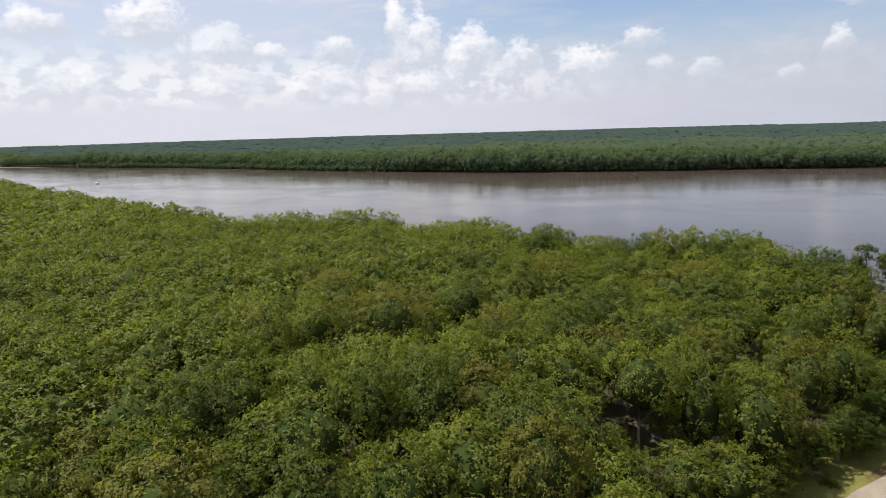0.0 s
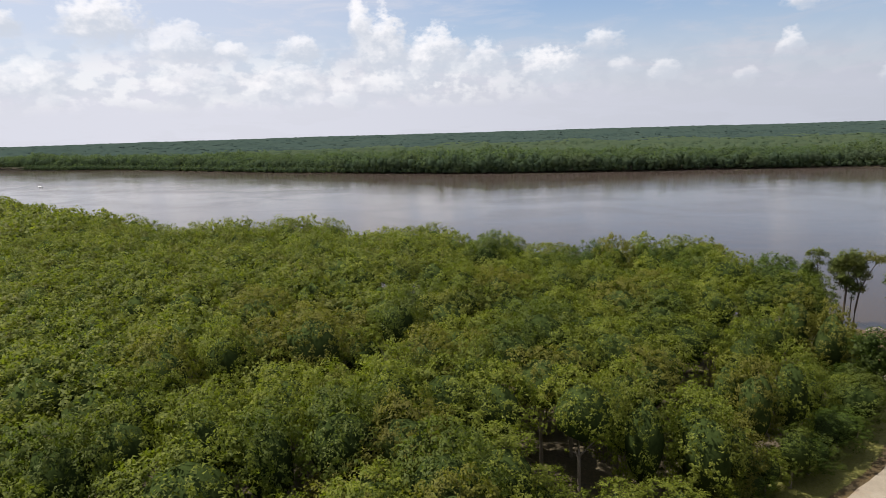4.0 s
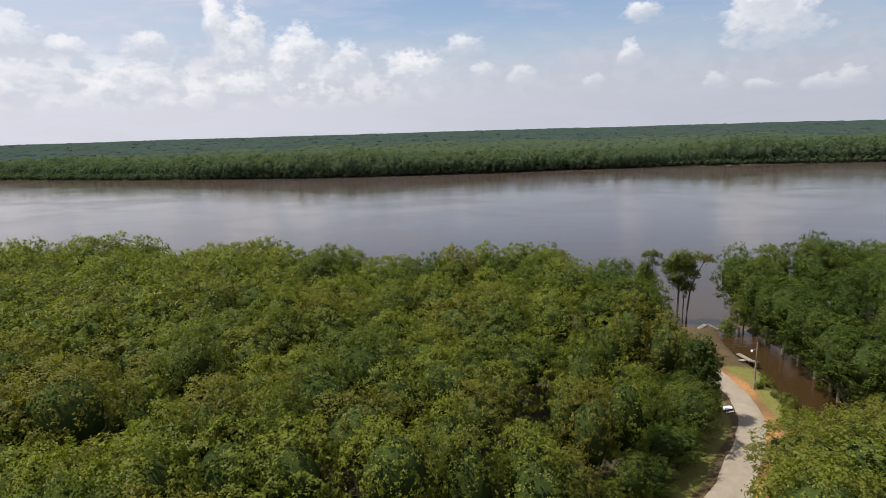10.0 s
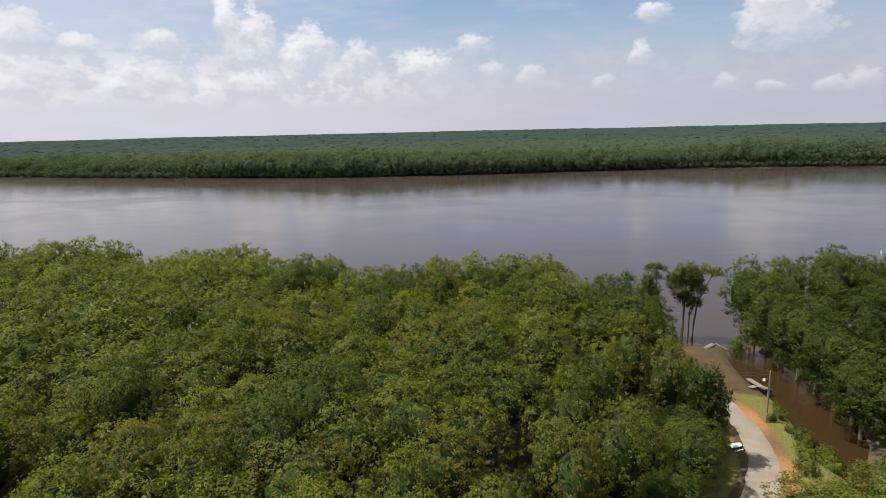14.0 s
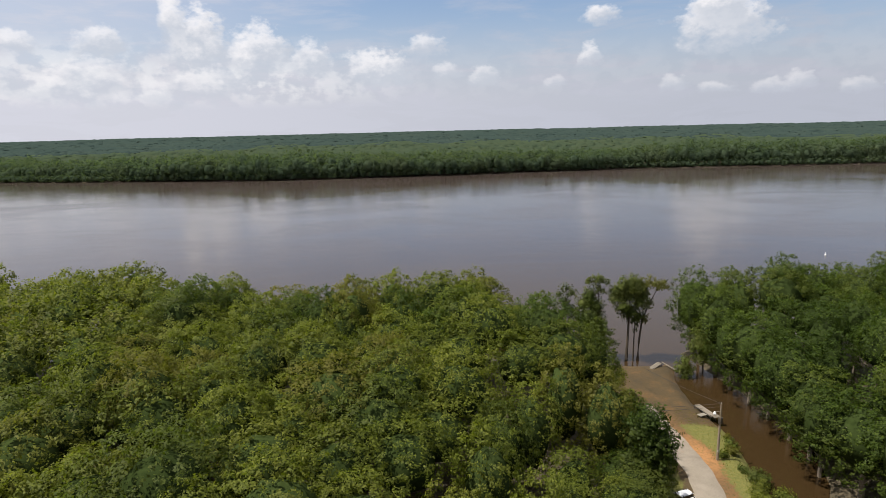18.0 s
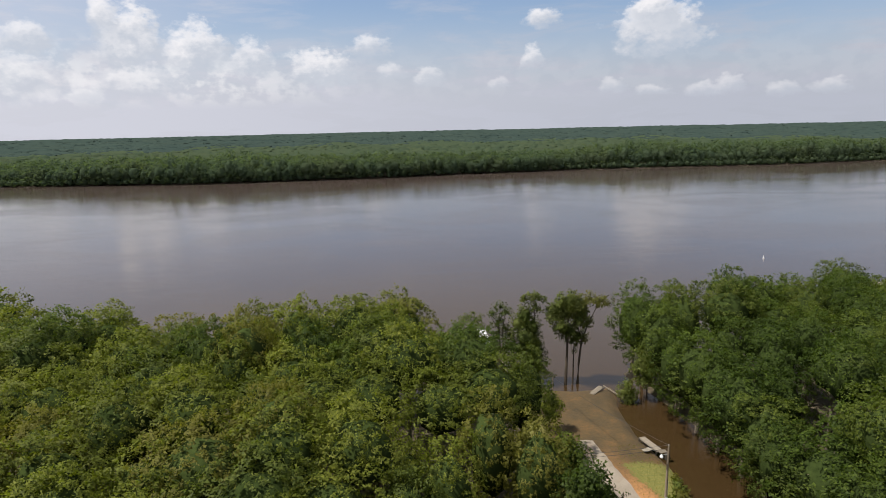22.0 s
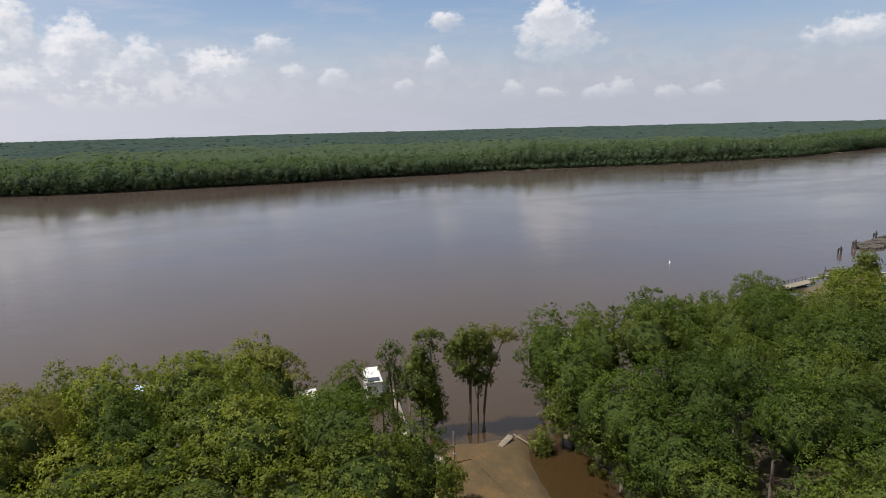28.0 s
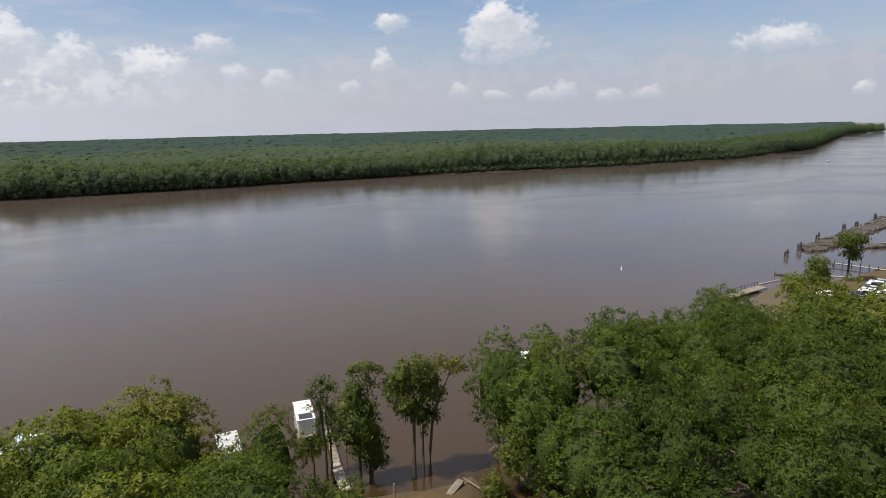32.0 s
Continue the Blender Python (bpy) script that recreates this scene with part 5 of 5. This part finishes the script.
def houseboat(x, y, turn, length, width, height, roof_mat, label, panel=False):
    t = thing("houseboat", x, y, 0, turn, label, "boat", "moored boats")
    for s in (-1, 1):
        bm = bmesh.new()
        add_tube(bm, [(-length / 2, s * width * 0.36, 0.15), (length / 2 - 0.7, s * width * 0.36, 0.15), (length / 2 + 0.4, s * width * 0.36, 0.4)], [0.42, 0.42, 0.12], 10)
        part("pontoon", bm, GREY_METAL, t)
    part("deck", box((length + 0.6, width, 0.16), (0, 0, 0.62)), PLANK, t)
    cab = length * 0.78
    c = part("cabin", box((cab, width * 0.86, height), (-0.3, 0, 0.7 + height / 2), bevel=0.05), WHITE, t)
    for s in (-1, 1):
        for k in range(3):
            part("window", box((cab * 0.2, 0.03, height * 0.4), (-0.3 + (k - 1) * cab * 0.3, s * (width * 0.43 + 0.005), 0.7 + height * 0.6), bevel=0.005), GLASS_DARK, c, "dark window")
    part("door", box((0.03, 0.8, height * 0.82), (cab / 2 - 0.295, 0, 0.72 + height * 0.42), bevel=0.005), GLASS_DARK, c)
    r = part("roof", box((cab + 1.3, width * 1.02, 0.12), (0.2, 0, 0.78 + height), bevel=0.03), roof_mat, t)
    for k in range(5):
        part("roof_rib", box((0.05, width * 1.0, 0.035), (0.2 + (k - 2) * (cab + 1.0) / 5, 0, 0.855 + height)), roof_mat, r)
    part("vent", box((0.5, 0.5, 0.22), (0.9, 0.1, 0.95 + height), bevel=0.03), WHITE, r)
    if panel:
        part("solar_panel", box((1.5, width * 0.72, 0.05), (-cab / 2 + 0.6, 0, 0.9 + height)), GLASS_DARK, r)
    for sx in (-1, 1):
        for s in (-1, 1):
            part("roof_post", tube([(sx * (length / 2 - 0.1), s * width * 0.44, 0.7), (sx * (length / 2 - 0.1), s * width * 0.44, 0.74 + height)], [0.04, 0.04], 6), WHITE, t)
    for s in (-1, 1):
        part("rail", tube([(cab / 2, s * width * 0.47, 1.5), (length / 2 + 0.2, s * width * 0.47, 1.5)], [0.025, 0.025], 6), GREY_METAL, t)
    return t


houseboat(-10.3, 53.6, 88, 6.6, 2.6, 2.2, ROOF_SHEET, "white flat-roofed houseboat moored behind the trees", panel=True)
houseboat(-20.9, 47.6, 95, 5.8, 2.8, 2.5, ROOF_SHEET, "white houseboat half hidden by bank trees", panel=False)
houseboat(-47.3, 58.6, 70, 6.6, 3.2, 2.3, TARP_BLUE, "boat shelter with a pale blue roof sheet", panel=False)
houseboat(29.8, 57.4, 75, 5.6, 2.8, 2.4, WHITE, "white houseboat behind the downstream trees", panel=False)


def motorboat(x, y, turn, label):
    t = thing("motorboat", x, y, 0, turn, label, "boat")
    bm = bmesh.new()
    rows = []
    for k, (px, w, z0) in enumerate([(-3.2, 1.1, -0.2), (-1.0, 1.25, -0.25), (1.5, 1.1, -0.2), (2.9, 0.55, 0.1), (3.5, 0.05, 0.5)]):
        rows.append([bm.verts.new((px, -w, 0.75 + 0.06 * k)), bm.verts.new((px, -w * 0.6, z0)), bm.verts.new((px, w * 0.6, z0)), bm.verts.new((px, w, 0.75 + 0.06 * k))])
    for a, b in zip(rows, rows[1:]):
        for j in range(3):
            bm.faces.new((a[j], a[j + 1], b[j + 1], b[j]))
        bm.faces.new((a[3], a[0], b[0], b[3]))
    bm.faces.new(rows[0])
    part("hull", bm, WHITE, t)
    part("console", box((0.9, 0.9, 0.8), (0.2, 0, 1.15), bevel=0.08), WHITE, t)
    part("windscreen", box((0.06, 1.0, 0.45), (0.7, 0, 1.6), (0, -25, 0)), GLASS_DARK, t)
    part("outboard", box((0.4, 0.35, 0.9), (-3.35, 0, 0.75), bevel=0.06), RUBBER, t)
    return t


motorboat(560.0, 398.0, 200, "white motorboat far out on the river downstream")
motorboat(-560.0, 366.0, 165, "white motorboat far out on the river upstream")
t = thing("buoy", 92.6, 114.5, 0, 0, "small white channel buoy floating on the river", "buoy")
part("float", tube([(0, 0, -0.3), (0, 0, 0.15), (0, 0, 0.25)], [0.3, 0.32, 0.15], 14), WHITE, t)
part("mast", tube([(0, 0, 0.2), (0, 0, 0.9), (0, 0, 1.05)], [0.12, 0.09, 0.03], 10), WHITE, t)


# ---- old jetty and boat landing downstream ----
def pile_cluster(x, y, seed, n=4, h=2.6):
    rng = random.Random(seed)
    t = thing("mooring_dolphin", x, y, 0, 0, "cluster of dark timber piles leaning together in the river", "piles", "timber dolphins")
    for k in range(n):
        a = 6.28 * k / n + rng.uniform(-0.3, 0.3)
        hh = h * rng.uniform(0.7, 1.1)
        part("pile", tube([(0.75 * math.cos(a), 0.75 * math.sin(a), -2), (0.4 * math.cos(a), 0.4 * math.sin(a), hh)], [0.3, 0.24], 8), TIMBER_DARK, t)
    part("binding", tube([(0, 0, h * 0.55), (0, 0, h * 0.68)], [0.74, 0.72], 12), RUBBER, t)
    return t


for k, (x, y) in enumerate([(148.9, 105.0), (160.2, 109.6), (183.2, 120.6), (206.7, 127.8), (221.2, 132.8), (240, 138)]):
    pile_cluster(x, y, k, 3 + k % 2, 2.4 + 0.5 * (k % 2))


def old_jetty(x0, y0, x1, y1, width, label, seed, n=40):
    rng = random.Random(seed)
    d = Vector((x1 - x0, y1 - y0, 0))
    L = d.length
    t = thing("old_jetty", x0, y0, 0, math.degrees(math.atan2(d.y, d.x)), label, "jetty")
    for k in range(n):
        w = width * (0.75 + 0.35 * rng.random()) * min(1, 0.35 + k * 0.25)
        part("log", box((L / n * 1.15, w, 0.5 + 0.5 * rng.random()), (L * (k + 0.5) / n, rng.uniform(-0.9, 0.9), 0.25 + 0.2 * rng.random()), (rng.uniform(-4, 4), rng.uniform(-3, 3), rng.uniform(-7, 7)), bevel=0.1), TIMBER_DARK if rng.random() < 0.9 else BARK_DARK, t)
    for k in range(n // 2):
        part("timber", tube([(0, 0, 0), (rng.uniform(2, 5), rng.uniform(-1, 1), 0.1)], [0.2, 0.15], 6), PLANK if rng.random() < 0.4 else BARK_DARK, t).matrix_basis = pose(L * rng.random(), rng.uniform(-width / 2, width / 2), 0.95, 0, 0, rng.uniform(-30, 30))
    return t


old_jetty(161, 107.2, 252, 138, 7.5, "long dark ruined timber jetty lying low in the river", 3, 84)
old_jetty(181, 103, 240, 94, 5.0, "low dark timber breakwater by the marina", 4, 22)
plank_deck("boat_dock", 103.2, 79.0, 0.8, 12, 15.5, 2.6, "grey-green plank boat dock at the landing", 52, mat=PLANK, legs=1.8)
t = thing("dock_rail", 103.2, 79.0, 0.82, 12, "row of dark posts along the boat dock", "railing")
for k in range(11):
    part("post", tube([(-7.4 + k * 1.48, 1.15, 0), (-7.4 + k * 1.48, 1.15, 1.0)], [0.06, 0.06], 6), TIMBER_DARK, t)
part("handrail", box((15, 0.08, 0.08), (0, 1.15, 1.0)), TIMBER_DARK, t)
old = thing("floating_log", 127.3, 88.8, 0, -50, "dark waterlogged log with a broken stub", "log")
part("log", tube([(-1.8, 0, 0.1), (0, 0.1, 0.2), (1.8, 0, 0.15)], [0.25, 0.3, 0.2], 8), TIMBER_DARK, old)
part("stub", tube([(-1.5, 0, 0.1), (-1.7, 0.1, 1.1)], [0.16, 0.1], 7), TIMBER_DARK, old)
part("spar", tube([(-4.5, 0, 0.1), (4.5, 0.3, 0.12)], [0.22, 0.2], 8), PLANK_PALE, thing("boom_log", 137.0, 82.8, 0, -48, "pale floating boom log off the landing", "log"))
part("spar", tube([(-4, 0, 0.1), (4, 0.2, 0.12)], [0.2, 0.18], 8), PLANK_PALE, thing("boom_log", 118.0, 84.6, 0, 4, "pale floating boom log off the landing", "log"))
plank_deck("finger_pier", 153.0, 82.5, 0.9, -70, 17, 1.2, "pale finger pier on posts in the marina", 56, mat=PLANK_PALE, legs=1.8)
for k in range(8):
    part("post", tube([(0, 0, -1.5), (0, 0, 1.9)], [0.14, 0.12], 7), TIMBER_DARK, thing("mooring_post", 149.4 + k * 0.75, 89.6 - k * 2.05, 0, 0, "dark mooring post along the finger pier", "post", "marina posts"))
part("pole", tube([(0, 0, -0.4), (0, 0, 6.4)], [0.12, 0.08], 8), POLE_WOOD, thing("lamp_post", 137.2, 73.8, 0.8, 0, "thin wooden post beside the open tree", "post"))


def car(x, y, turn, paint, label, tall=False):
    t = thing("car", x, y, float(land(np.array(x), np.array(y))) + 0.02, turn, label, "car", "parked cars")
    bm = bmesh.new()
    add_box(bm, (4.5, 1.78, 0.62), (0, 0, 0.66), bevel=0.14)
    b = part("body", bm, paint, t)
    h = 0.75 if tall else 0.56
    bm = bmesh.new()
    vs = add_box(bm, (2.5, 1.55, h), (-0.25, 0, 0.95 + h / 2))
    for v in vs:
        if v.co.z > 1.2:
            v.co.x = -0.25 + (v.co.x + 0.25) * 0.72
            v.co.y *= 0.86
    part("cabin", bm, GLASS_DARK, t, "dark glazed cabin")
    part("roof", box((1.85, 1.36, 0.06), (-0.25, 0, 0.97 + h), bevel=0.02), paint, t)
    for sx in (-1.35, 1.4):
        for s in (-1, 1):
            bm = bmesh.new()
            add_tube(bm, [(sx, s * 0.72, 0.33), (sx, s * 0.91, 0.33)], [0.33, 0.33], 14)
            w = part("wheel", bm, RUBBER, t)
            bm = bmesh.new()
            add_tube(bm, [(sx, s * 0.90, 0.33), (sx, s * 0.925, 0.33)], [0.19, 0.17], 10)
            part("rim", bm, GREY_METAL, w)
    for s in (-1, 1):
        part("headlight", box((0.06, 0.34, 0.14), (2.235, s * 0.6, 0.76), bevel=0.02), WHITE, t)
        part("tail_light", box((0.06, 0.26, 0.16), (-2.235, s * 0.66, 0.8), bevel=0.02), PAINT_RED, t)
    part("bumper", box((0.12, 1.7, 0.2), (2.26, 0, 0.48), bevel=0.04), RUBBER, t)
    return t


PARKED = [(120.6, 63.2, PAINT_DARK, "dark parked car on the sandy lot"), (123.2, 62.4, PAINT_WHITE, "white parked car on the sandy lot"), (125.9, 63.6, PAINT_WHITE, "white parked car on the sandy lot"),
          (128.6, 64.6, PAINT_SILVER, "silver parked car on the sandy lot"), (131.4, 66.0, PAINT_DARK, "dark parked car on the sandy lot"), (134.0, 67.0, PAINT_WHITE, "white parked car on the sandy lot"), (136.6, 68.2, PAINT_SILVER, "silver parked car on the sandy lot"),
          (124.2, 57.6, PAINT_SILVER, "silver parked car near the lot entrance"), (130.0, 60.6, PAINT_WHITE, "white parked car near the lot entrance"), (115.2, 66.4, PAINT_WHITE, "white parked car under the landing trees")]
for k, (x, y, paint, label) in enumerate(PARKED):
    car(x, y, 112 + 3 * math.sin(k * 2.1), paint, label, k % 3 == 1)
